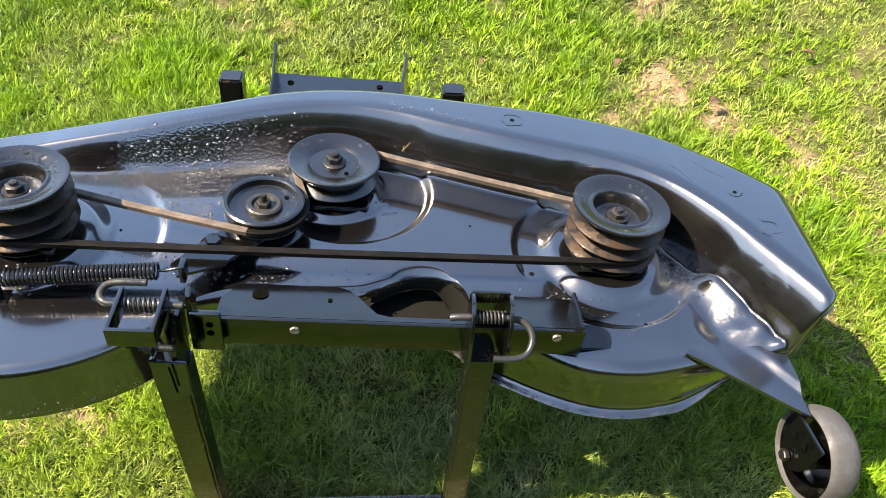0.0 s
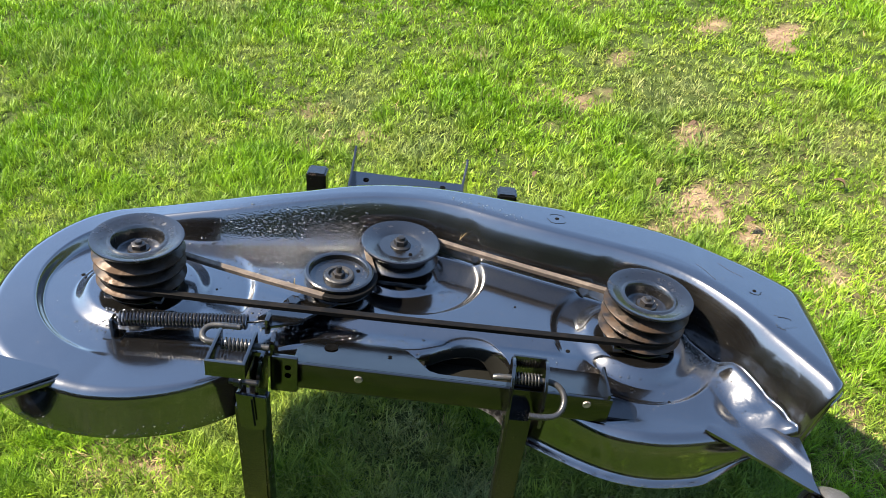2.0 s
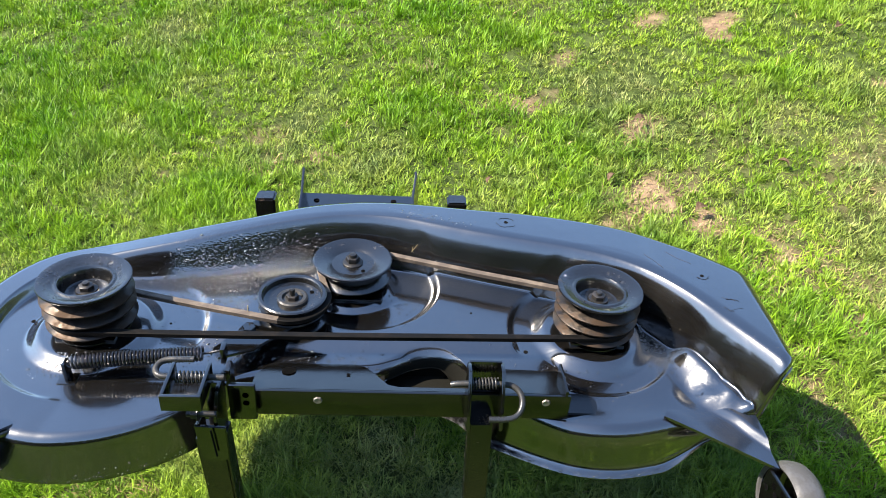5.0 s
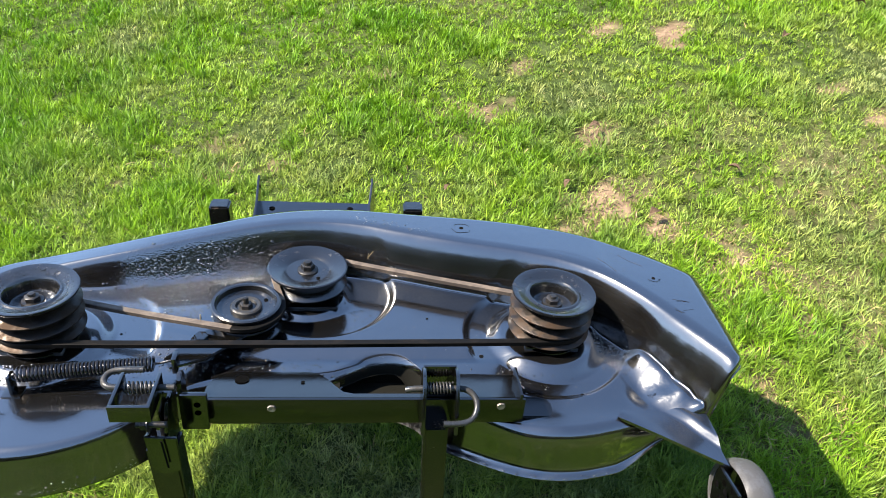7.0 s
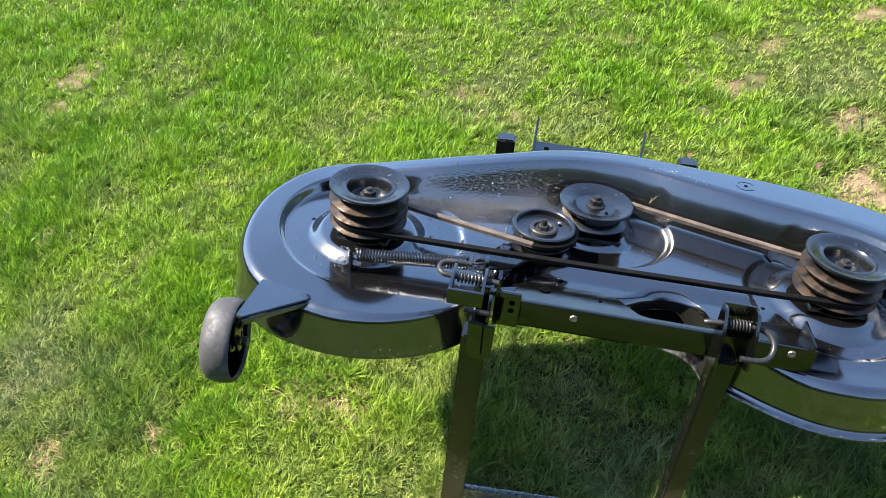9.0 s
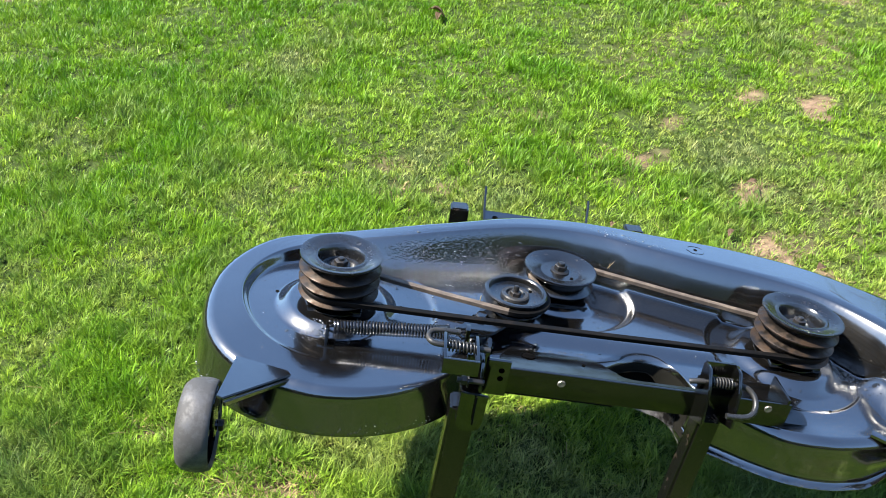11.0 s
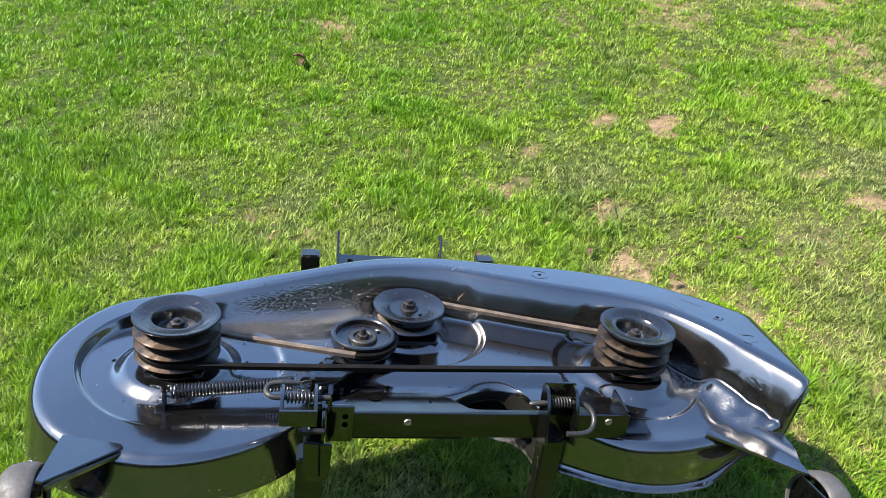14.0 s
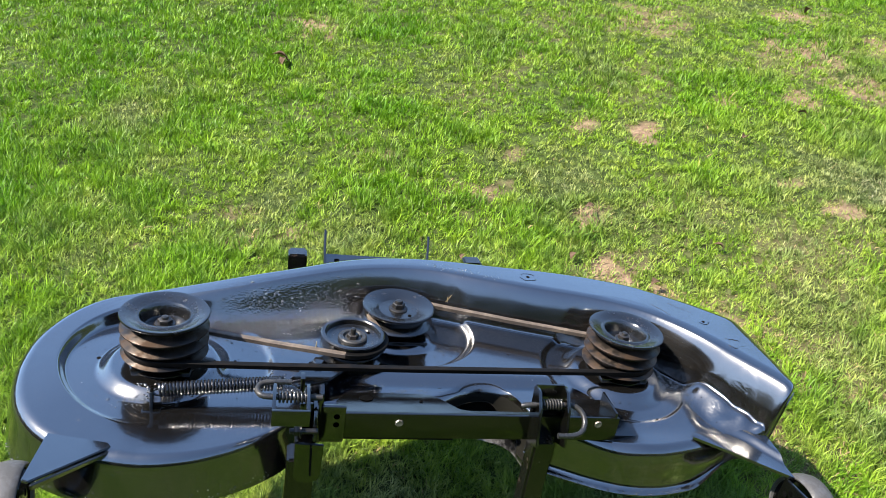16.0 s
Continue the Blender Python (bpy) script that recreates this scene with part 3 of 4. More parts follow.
def deck_height(x, y):
    """Height of the pressed sheet at plan places x, y (arrays)."""
    h = np.full_like(x, PAN)
    # raised panel between the round spindle seats
    panel = npstep(0.0, 0.02, x - (-0.31)) * npstep(0.0, 0.02, 0.372 - x) * npstep(0.0, 0.030, y - 0.650)
    for (cx, cy), r in ((SP_L, 0.137), (SP_R, 0.109), ((-0.044, 0.798), 0.099)):
        panel = panel * npstep(r - 0.004, r + 0.008, np.hypot(x - cx, y - cy))
    # the tunnel wall
    d, i, t, side = seg_dist(WALL_A[:-1], WALL_A[1:], x, y)
    step = WALL_A[i, 2] * (1 - t) + WALL_A[i + 1, 2] * t
    sd = d * side
    panel = panel * (1 - npstep(-0.085, -0.004, sd) * (1 - npstep(-0.10, 0.0, x)))
    h = h + 0.008 * panel
    back = npstep(0.028, 0.050, step)
    chute = npstep(0.28, 0.35, x)
    right = npstep(-0.12, 0.10, x)
    w = 0.006 + 0.17 * step + (0.009 * npstep(0.015, 0.035, step)) * (1 - right) + 0.009 * back * right - 0.003 * chute
    smooth = npstep(-0.20, 1.0, sd / w)
    u = np.clip((sd / w + 0.2) / 1.2, 0, 1)
    steep = 0.35 * smooth + 0.65 * (1 - (1 - u) ** 2.2) * npstep(-0.02, 0.25, u)
    rise = npstep(-0.35, 1.0, sd / w) * (1 - back) + (steep * right + (0.6 * smooth + 0.4 * u) * (1 - right)) * back
    # inner fold along the foot of the discharge wall, with a shallow bowl beside it
    low = chute * (1 - npstep(0.640, 0.71, y)) * npstep(0.535, 0.562, y) * npstep(0.100, 0.130, np.hypot(x - SP_R[0], y - SP_R[1]))
    h = h + low * (0.0135 * npstep(-0.048, -0.010, sd) * (1 - smooth) + 0.0055 * np.exp(-((sd + 0.007) / 0.0100) ** 2))
    crown = 0.006 * npstep(0, 0.04, sd) * npstep(0.03, 0.07, step)
    h = h + (step - 0.008 * panel) * rise * 0.96 + crown * rise
    # cone under each spindle, dished front corner on the discharge side
    for (cx, cy), r0, r1, k in ((SP_L, 0.088, 0.064, 0.012), (SP_R, 0.086, 0.062, 0.013), (CEN, 0.070, 0.052, 0.007)):
        h = h + k * (1 - npstep(r1, r0, np.hypot(x - cx, y - cy)))
    fall = npstep(0.0, 1.0, (0.66 - y) / 0.10) * npstep(0.12, 0.22, x) * (1 - rise)
    h = h - 0.010 * fall
    h = h + 0.0035 * npstep(0.104, 0.112, np.hypot(x - SP_R[0], y - SP_R[1])) * (1 - npstep(0.655, 0.675, y)) * npstep(0.20, 0.26, x) * (1 - rise)
    # dents in the discharge wall
    for cx, cy, s, k in ((0.378, 0.600, 0.013, -0.0045), (0.398, 0.584, 0.010, 0.0025), (0.371, 0.632, 0.010, -0.0025), (0.410, 0.600, 0.008, -0.0030), (0.418, 0.578, 0.008, 0.0030), (0.428, 0.566, 0.007, -0.0030), (0.440, 0.560, 0.006, 0.0025)):
        h = h + k * np.exp(-((x - cx) ** 2 + (y - cy) ** 2) / (2 * s * s))
    return h


def deck_z(x, y):
    return float(deck_height(np.array([x]), np.array([y]))[0])


def resample(loop, n, dense=None):
    p = np.array(loop + [loop[0]])
    step = np.hypot(*(p[1:] - p[:-1]).T) * (1.0 if dense is None else dense(p[1:, 0]))
    s = np.concatenate([[0], np.cumsum(step)])
    u = np.linspace(0, s[-1], n + 1)[:-1]
    return np.c_[np.interp(u, s, p[:, 0]), np.interp(u, s, p[:, 1])]


def shell_mesh():
    N, R = 1000, 172
    P = resample(OUTLINE, N, lambda x: 1 + 2.5 * (x > 0.30))
    tan = np.roll(P, -2, 0) - np.roll(P, 2, 0)
    nrm = np.c_[tan[:, 1], -tan[:, 0]]
    nrm /= np.linalg.norm(nrm, axis=1)[:, None]
    if ((P - P.mean(0)) * nrm).sum() < 0:
        nrm = -nrm
    # spine between the spindles; each rim point looks at its nearest stretch
    u = np.clip((P[:, 0] + 0.56) / 1.06, 0, 1)
    M = np.c_[-0.385 + 0.72 * u, 0.700 + 0.03 * u]
    for _ in range(6):
        M = (np.roll(M, 1, 0) + M + np.roll(M, -1, 0)) / 3
    rows = []
    rr = 0.017
    q = np.concatenate([np.linspace(0, 0.90, R - 22, endpoint=False), np.linspace(0.90, 1, 22)])
    for r in q:
        c = M + (P - M) * r
        z = deck_height(c[:, 0], c[:, 1])
        d = np.linalg.norm(P - M, axis=1) * (1 - r)
        z = z - np.where(d < rr, rr - np.sqrt(np.maximum(rr * rr - (rr - d) ** 2, 0)), 0) * (1 - 0.55 * npstep(0.40, 0.44, P[:, 0]))
        rows.append(np.c_[c, z])
    edge = rows[-1][:, 2]
    lip = np.where(P[:, 0] < -0.1, 0.555, 0.541)
    mid = npstep(-0.235, -0.185, P[:, 0]) * (1 - npstep(0.055, 0.120, P[:, 0])) * (P[:, 1] < 0.68)
    lip = lip + (0.592 - lip) * mid
    lip = lip + (0.575 - lip) * npstep(0.33, 0.42, P[:, 0])
    lip = lip + (edge - 0.009 - lip) * npstep(0.43, 0.465, P[:, 0])
    left = np.where(P[:, 0] < -0.1, 1.0, 0.0)
    for o, k in ((0.0012, 0.18), (0.0018, 0.5), (0.0024, 0.80), (0.004, 0.93), (0.009, 0.985), (0.015, 1.0), (0.0155, 1.02), (0.0145, 1.045), (0.009, 1.03), (0.0, 0.95), (-0.002, 0.5), (-0.002, 0.1)):
        o = o * (1 - left) + left * (min(0.0135, 0.0140 * k) if o > 0.001 else o)
        rows.append(np.c_[P + nrm * (o * (1 - 0.85 * np.maximum(mid, npstep(0.33, 0.41, P[:, 0]))) * np.where(P[:, 0] < -0.1, 0.65, 0.85))[:, None], edge + (lip - edge) * k])
    V = np.concatenate(rows)
    i = np.arange(len(rows) * N).reshape(len(rows), N)
    a, b = i[:-1], i[1:]
    F = np.stack([a, b, np.roll(b, -1, 1), np.roll(a, -1, 1)], -1).reshape(-1, 4)
    bm = bmesh.new()
    vs = [bm.verts.new(v) for v in V]
    bm.verts.index_update()
    for f in F:
        bm.faces.new([vs[k] for k in f])
    # rim faces of the opening get the near-black that stands for its shade
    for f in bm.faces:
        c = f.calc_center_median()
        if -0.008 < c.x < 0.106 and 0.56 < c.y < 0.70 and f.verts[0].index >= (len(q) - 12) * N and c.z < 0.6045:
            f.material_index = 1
    return bm


deck = thing("mower_deck", (0, 0.72, 0.60), "glossy black repainted steel mower deck resting on a stand", "mower deck")
part("shell", shell_mesh(), PAINT_SHELL, deck, "pressed steel shell in wet-looking black paint", 60).data.materials.append(OPENING_SHADE)


# ---- deck: bar, brackets, gussets ----
def front_bar():
    """An angle bar: front web, and a top flange that leans back and is cut away over the opening."""
    bm = bmesh.new()
    box(bm, -0.166, 0.2105, 0.549, 0.5535, 0.606, 0.643, 0.0012)

    def fl(y):
        return 0.6425 - (y - 0.5535) * 0.20
    rim = [(-0.166, 0.5535), (-0.166, 0.586), (-0.153, 0.609), (-0.146, 0.612), (-0.048, 0.612), (-0.036, 0.607), (-0.026, 0.596), (-0.017, 0.582), (-0.006, 0.567), (0.006, 0.563), (0.086, 0.563), (0.094, 0.570), (0.100, 0.590), (0.106, 0.606), (0.114, 0.610), (0.2095, 0.606), (0.2095, 0.5535)]
    slab(bm, [(x, y, fl(y)) for x, y in rim], -0.0038, 0.0009)
    return bm


bar = part("front_bar", front_bar(), PAINT_BAR, deck, "long black angle bar across the front")
for bx, bz in ((-0.088, 0.630), (0.181, 0.633)):
    bm = bmesh.new()
    lathe(bm, [(0.0003, 0.0010), (0.0022, 0.0014), (0.0044, 0.0016), (0.0054, 0.0004), (0.0054, -0.001)], 0, 0, 7, Matrix.Translation((bx, 0.5488, bz)) @ Matrix.Rotation(radians(90), 4, "X"))
    part("rivet", bm, BRIGHT, bar, "bare steel rivet head")
for hx, hy, r in ((-0.127, 0.592, 0.0085), (-0.055, 0.586, 0.0025), (0.106, 0.5945, 0.0045)):
    bm = bmesh.new()
    hz = 0.6425 - (hy - 0.5535) * 0.20
    lathe(bm, [(0.0003, 0.0012), (r, 0.0012)], 0, 0, 18, Matrix.Translation((hx, hy, hz)) @ Matrix.Rotation(radians(-11.3), 4, "X"))
    part("hole", bm, HOLE, bar, "dark drilled hole")


def gusset(pts, thick, drop_edge):
    bm = slab(bmesh.new(), pts, -thick)
    a, b = (Vector(p) for p in drop_edge)
    slab(bm, [a, b, b - Vector((0, 0, 0.007)), a - Vector((0, 0, 0.005))], thick)
    return bm


def buckled_gusset():
    """The discharge side's corner plate, bent up towards its outer edge."""
    bm = bmesh.new()
    a, b, c, d = (Vector(v) for v in ((0.331, 0.553, 0.611), (0.449, 0.482, 0.601), (0.444, 0.562, 0.6075), (0.338, 0.563, 0.6125)))
    n = 44
    top = []
    for i in range(n + 1):
        u = i / n
        row = []
        for j in range(n + 1):
            v = j / n
            p = (a * (1 - u) + b * u) * (1 - v) + (d * (1 - u) + c * u) * v
            fold = 0.60 + 0.64 * (1 - v)
            p.z += 0.0075 * sstep(-0.09, 0.08, u - fold + 0.012 * math.sin(14 * v)) + 0.0006 * math.sin(5 * u + 3 * v)
            row.append(p)
        top.append(row)
    up = [[bm.verts.new(p) for p in row] for row in top]
    dn = [[bm.verts.new(p - Vector((0, 0, 0.004))) for p in row] for row in top]
    for i in range(n):
        for j in range(n):
            bm.faces.new((up[i][j], up[i + 1][j], up[i + 1][j + 1], up[i][j + 1]))
            bm.faces.new((dn[i][j], dn[i][j + 1], dn[i + 1][j + 1], dn[i + 1][j]))
    ring = [(i, 0) for i in range(n)] + [(n, j) for j in range(n)] + [(i, n) for i in range(n, 0, -1)] + [(0, j) for j in range(n, 0, -1)]
    for (i, j), (k, m) in zip(ring, ring[1:] + ring[:1]):
        bm.faces.new((up[i][j], dn[i][j], dn[k][m], up[k][m]))
    return bm


part("gusset", gusset([(-0.489, 0.524, 0.6285), (-0.426, 0.523, 0.6165), (-0.421, 0.516, 0.6162), (-0.482, 0.436, 0.6360), (-0.489, 0.438, 0.6370)], 0.004, ((-0.421, 0.516, 0.613), (-0.482, 0.436, 0.6325))), PAINT, deck, "triangular black corner plate")
part("gusset", buckled_gusset(), PAINT_SHELL, deck, "triangular black corner plate, bent up at its root", 70)


def rear_bracket():
    bm = bmesh.new()
    slab(bm, [(-0.168, 0.925, 0.590), (0.026, 0.925, 0.590), (0.026, 1.085, 0.610), (-0.168, 1.085, 0.610)], 0.004)
    return bm


rear = part("rear_bracket", rear_bracket(), PAINT_STEEL, deck, "black hitch plate behind the deck")
for ex, dx in ((-0.171, 0.0), (0.0255, 0.004)):
    bm = slab(bmesh.new(), [(ex - dx, 0.940, 0.590), (ex + dx, 1.080, 0.607), (ex + dx, 1.094, 0.628), (ex, 1.096, 0.656), (ex, 1.091, 0.661), (ex, 1.083, 0.655), (ex - dx, 1.050, 0.632), (ex - dx, 0.950, 0.606)], 0.004)
    part("ear", bm, PAINT_STEEL, rear, "upright drilled ear")
    part("hole", lathe(bmesh.new(), [(0.0003, 0.0), (0.0042, 0.0)], 0, 0, 12, Matrix.Translation((ex - 0.0008 if ex > 0 else ex + 0.0048, 1.085, 0.642)) @ Matrix.Rotation(radians(90), 4, "Y")), HOLE, rear)
for hx, hy in ((-0.145, 1.062), (-0.01, 1.066)):
    hz = 0.590 + (hy - 0.925) * 0.125 + 0.0052
    part("hole", lathe(bmesh.new(), [(0.0003, hz), (0.005, hz)], hx, hy, 14), HOLE, rear, "dark drilled hole")


# ---- pulleys ----
def pulley(name, at, top, radius, kind, label):
    x, y = at
    t = thing(name, (x, y, deck_z(x, y)), label, "pulley", "belt pulleys")
    bm = bmesh.new()
    if kind == "double":
        prof = [(0.011, -0.0175), (0.0140, -0.0205), (0.0225, -0.0210), (0.0262, -0.0195), (0.0285, -0.0130), (0.0300, -0.0062), (0.0322, -0.0036), (0.0345, -0.0034), (0.0370, -0.0046), (0.0395, -0.0040), (0.0470, -0.0012), (0.0540, 0.0008), (0.0558, 0.0006), (0.0563, -0.0008),
                (0.0558, -0.0022), (0.0545, -0.0034), (0.0425, -0.0100), (0.0425, -0.0130), (0.0545, -0.0186), (0.0560, -0.0198), (0.0560, -0.0212), (0.0545, -0.0222), (0.0430, -0.0280), (0.0430, -0.0308), (0.0540, -0.0362), (0.0556, -0.0374), (0.0556, -0.0388), (0.0540, -0.0398),
                (0.0425, -0.0455), (0.0425, -0.0500), (0.0540, -0.0552), (0.0552, -0.0564), (0.0546, -0.0578), (0.044, -0.0585), (0.030, -0.0590)]
    elif kind == "single":
        prof = [(0.009, -0.006), (0.030, -0.0062), (0.033, -0.0045), (0.036, -0.0030), (0.049, 0.0006), (0.0542, 0.0018), (0.0560, 0.0008), (0.0558, -0.0020), (0.0545, -0.0038), (0.0445, -0.0100), (0.0445, -0.0160),
                (0.0545, -0.0215), (0.0558, -0.0228), (0.0552, -0.0245), (0.047, -0.0250), (0.030, -0.0270)]
    else:
        prof = [(0.009, -0.009), (0.0335, -0.0092), (0.0378, -0.0078), (0.0388, -0.001), (0.0402, 0.0006), (0.0440, 0.0008), (0.0462, -0.0006), (0.0462, -0.0030), (0.0440, -0.0046), (0.0435, -0.018), (0.0455, -0.0195), (0.0455, -0.022), (0.036, -0.024), (0.026, -0.024)]
    k = radius / prof[[i for i, p in enumerate(prof) if p[0] == max(q[0] for q in prof)][0]][0]
    prof = [(r * k if r > 0.02 else r, z + top) for r, z in prof]
    lip = prof.index(max(prof))
    part("face", lathe(bm, prof[:lip + 2], x, y, 72), PULLEY, t, "dark steel dished top", 30)
    part("groove", lathe(bmesh.new(), prof[lip + 1:], x, y, 72), GROOVE if kind == "double" else PULLEY, t, "bare rust-tinged belt groove" if kind == "double" else "", 30)
    hub = prof[0][1]
    bm = bmesh.new()
    if kind == "double":
        lathe(bm, [(0.0003, hub + 0.0015), (0.013, hub + 0.001), (0.0135, hub - 0.001)], x, y, 28)
        part("washer", bm, SPINDLE, t)
        part("nut", hexnut(bmesh.new(), x, y, hub + 0.001, 0.0095, 0.0065), SPINDLE, t)
        part("stud", lathe(bmesh.new(), [(0.0003, hub + 0.0115), (0.0040, hub + 0.011), (0.0046, hub + 0.010), (0.0046, hub)], x, y, 16), SPINDLE, t)
    elif kind == "single":
        lathe(bm, [(0.0003, hub + 0.0035), (0.0125, hub + 0.003), (0.0145, hub + 0.0015), (0.0145, hub - 0.001)], x, y, 28)
        part("washer", bm, BOLT, t)
        part("nut", hexnut(bmesh.new(), x, y, hub + 0.003, 0.0098, 0.008), BOLT, t)
        part("stud", lathe(bmesh.new(), [(0.0003, hub + 0.0155), (0.0050, hub + 0.015), (0.0058, hub + 0.0135), (0.0058, hub)], x, y, 16), BOLT, t)
    else:
        lathe(bm, [(0.012, hub + 0.001), (0.0140, hub + 0.0042), (0.0185, hub + 0.0045), (0.0205, hub + 0.003), (0.0212, hub - 0.001)], x, y, 32)
        part("bearing_ring", bm, PIN, t)
        part("nut", hexnut(bmesh.new(), x, y, hub, 0.0085, 0.0075), BOLT, t)
        part("stud", lathe(bmesh.new(), [(0.0003, hub + 0.0165), (0.0032, hub + 0.016), (0.0038, hub + 0.015), (0.0038, hub)], x, y, 14), BOLT, t)
    for ha, hr in {"single": ((-52, 0.0255),), "idler": ((35, 0.029),)}.get(kind, ()):
        zh = hub + 0.0008
        part("hole", lathe(bmesh.new(), [(0.0003, zh), (0.0028, zh)], x + hr * math.cos(radians(ha)), y + hr * math.sin(radians(ha)), 10), HOLE, t)
    # bearing housing down to the deck
    zb = deck_z(x, y) - 0.002
    low = prof[-1][1]
    bm = lathe(bmesh.new(), [(0.024, low + 0.004), (0.030, low), (0.033, low - 0.004), (0.034, (low + zb) / 2), (0.040, zb + 0.006), (0.046, zb + 0.003), (0.047, zb)], x, y, 40)
    part("housing", bm, PAINT_STEEL, t, "black painted bearing housing")
    if kind != "idler":
        bm = bmesh.new()
        r = 0.043 if kind == "double" else 0.052
        box(bm, x - r * 0.86, x + r * 0.86, y - r * 0.86, y + r * 0.86, zb, zb + 0.006, 0.0025)
        part("flange", bm, PAINT_STEEL, t, "square black bolted flange")
    return t


def paint_beads(t, at, top, seed, count):
    """Dried paint drops on the flat ring of a pulley."""
    g = random.Random(seed)
    bm = bmesh.new()
    for _ in range(count):
        r, a, q = g.uniform(0.034, 0.0545), g.uniform(0, 6.283), g.uniform(0.0003, 0.0009)
        z = top - 0.0030 + 0.0035 * (r - 0.034) / 0.0205
        m = Matrix.Translation((at[0] + r * math.cos(a), at[1] + r * math.sin(a), z)) @ Matrix.Diagonal((q, q * g.uniform(0.8, 1.4), q * 0.5, 1))
        bmesh.ops.create_icosphere(bm, subdivisions=1, radius=1.0, matrix=m)
    return tagged(part("paint_bead", bm, GRIT, t, "dried drops of black paint", 80), kind="stuff")


left_pulley = pulley("spindle_pulley", SP_L, 0.6975, 0.0565, "double", "stacked dark steel spindle pulley with rusty grooves")
right_pulley = pulley("spindle_pulley", SP_R, 0.6965, 0.0562, "double", "stacked dark steel spindle pulley with bare rusty flank")
paint_beads(left_pulley, SP_L, 0.6975, 3, 420)
paint_beads(right_pulley, SP_R, 0.6965, 4, 110)
pulley("idler_pulley", CEN, 0.6625, 0.0560, "single", "dished dark steel idler pulley with hex nut")
pulley("idler_pulley", IDL, 0.6590, 0.0460, "idler", "small flat dark steel idler pulley")


# ---- belt ----
def tangent(c0, r0, s0, c1, r1, s1):
    """The line that leaves one wheel and meets the next; s: +1 where the belt runs counter-clockwise round the wheel."""
    c0, c1 = Vector(c0), Vector(c1)
    d = c1 - c0
    L, a = d.length, math.atan2(d.y, d.x)
    b = math.asin((s0 * r0 - s1 * r1) / L) if s0 != s1 or r0 != r1 else 0.0
    ang = a + b
    n = Vector((math.sin(ang), -math.cos(ang)))
    return c0 + n * (s0 * r0), c1 + n * (s1 * r1)


def belt_runs(z):
    """The straight runs and the wraps of the belt, as rows of points."""
    rb = 0.0480
    wheels = [(SP_L, rb, 1), (SP_R, rb, 1), (CEN, rb, 1), (IDL, 0.0475, -1)]
    lines = [tangent(*wheels[i], *wheels[(i + 1) % 4]) for i in range(4)]
    runs = []
    for i in range(4):
        a, b = lines[i]
        row = []
        for k in range(31):
            p = a.lerp(b, k / 30)
            row.append(Vector((p.x, p.y, z - 0.0015 * math.sin(math.pi * k / 30) + 0.0001 * math.sin(k * 0.7 + i))))
        runs.append(("run", row))
        (c, r, s) = wheels[(i + 1) % 4]
        a0, a1 = math.atan2(b.y - c[1], b.x - c[0]), math.atan2(lines[(i + 1) % 4][0].y - c[1], lines[(i + 1) % 4][0].x - c[0])
        while s > 0 and a1 < a0:
            a1 += 2 * math.pi
        while s < 0 and a1 > a0:
            a1 -= 2 * math.pi
        runs.append(("wrap", [Vector((c[0] + r * math.cos(a0 + (a1 - a0) * k / 26), c[1] + r * math.sin(a0 + (a1 - a0) * k / 26), z)) for k in range(27)]))
    return runs


def belt_mesh(pts):
    bm = bmesh.new()
    sect = [(-0.0034, -0.0034), (0.0034, -0.0034), (0.0044, 0.0026), (0.0036, 0.0034), (-0.0036, 0.0034), (-0.0044, 0.0026)]
    rings = []
    for i, p in enumerate(pts):
        d = (pts[min(i + 1, len(pts) - 1)] - pts[max(i - 1, 0)]).normalized()
        side = Vector((d.y, -d.x, 0))
        rings.append([bm.verts.new(p + side * a + Vector((0, 0, b))) for a, b in sect])
    for a, b in zip(rings, rings[1:]):
        for k in range(6):
            bm.faces.new((a[k], a[(k + 1) % 6], b[(k + 1) % 6], b[k]))
    return bm


belt = thing("drive_belt", (0, 0.70, 0.64), "worn brown rubber belt looped round the four pulleys", "belt")
for k, (name, row) in enumerate(belt_runs(0.6495)):
    # wraps carry their shade in the darkened rubber; the front run shares that colour
    part(name, belt_mesh(row), BELT_DARK if k == 0 or name == "wrap" else BELT, belt, "dark front run" if k == 0 else "")


for n_, pts in enumerate(([(-0.1935, 0.687, 0.644), (-0.192, 0.686, 0.652), (-0.1915, 0.686, 0.661)], [(0.020, 0.842, 0.651), (0.023, 0.841, 0.656), (0.029, 0.843, 0.664)], [(0.024, 0.840, 0.651), (0.021, 0.838, 0.655), (0.022, 0.840, 0.662)])):
    part("loose_thread", tube(bmesh.new(), pts, 0.0007 if n_ == 0 else 0.0003, 5), STRAW, belt, "pale frayed thread")


# ---- extension spring and its anchor ----
spring = thing("extension_spring", (-0.31, 0.602, 0.64), "dark steel extension spring hooked to a welded tab", "spring")
SA, SB = (-0.383, 0.599, 0.6365), (-0.234, 0.612, 0.6425)
part("coil", coil(bmesh.new(), SA, SB, 0.0081, 0.00175, 36), SPRING, spring)
part("hook", tube(bmesh.new(), [(-0.383, 0.599, 0.6365), (-0.385, 0.598, 0.6380), (-0.387, 0.597, 0.639), (-0.391, 0.595, 0.636), (-0.386, 0.593, 0.632), (-0.380, 0.594, 0.633)], 0.0015, bend=2), SPRING, spring)
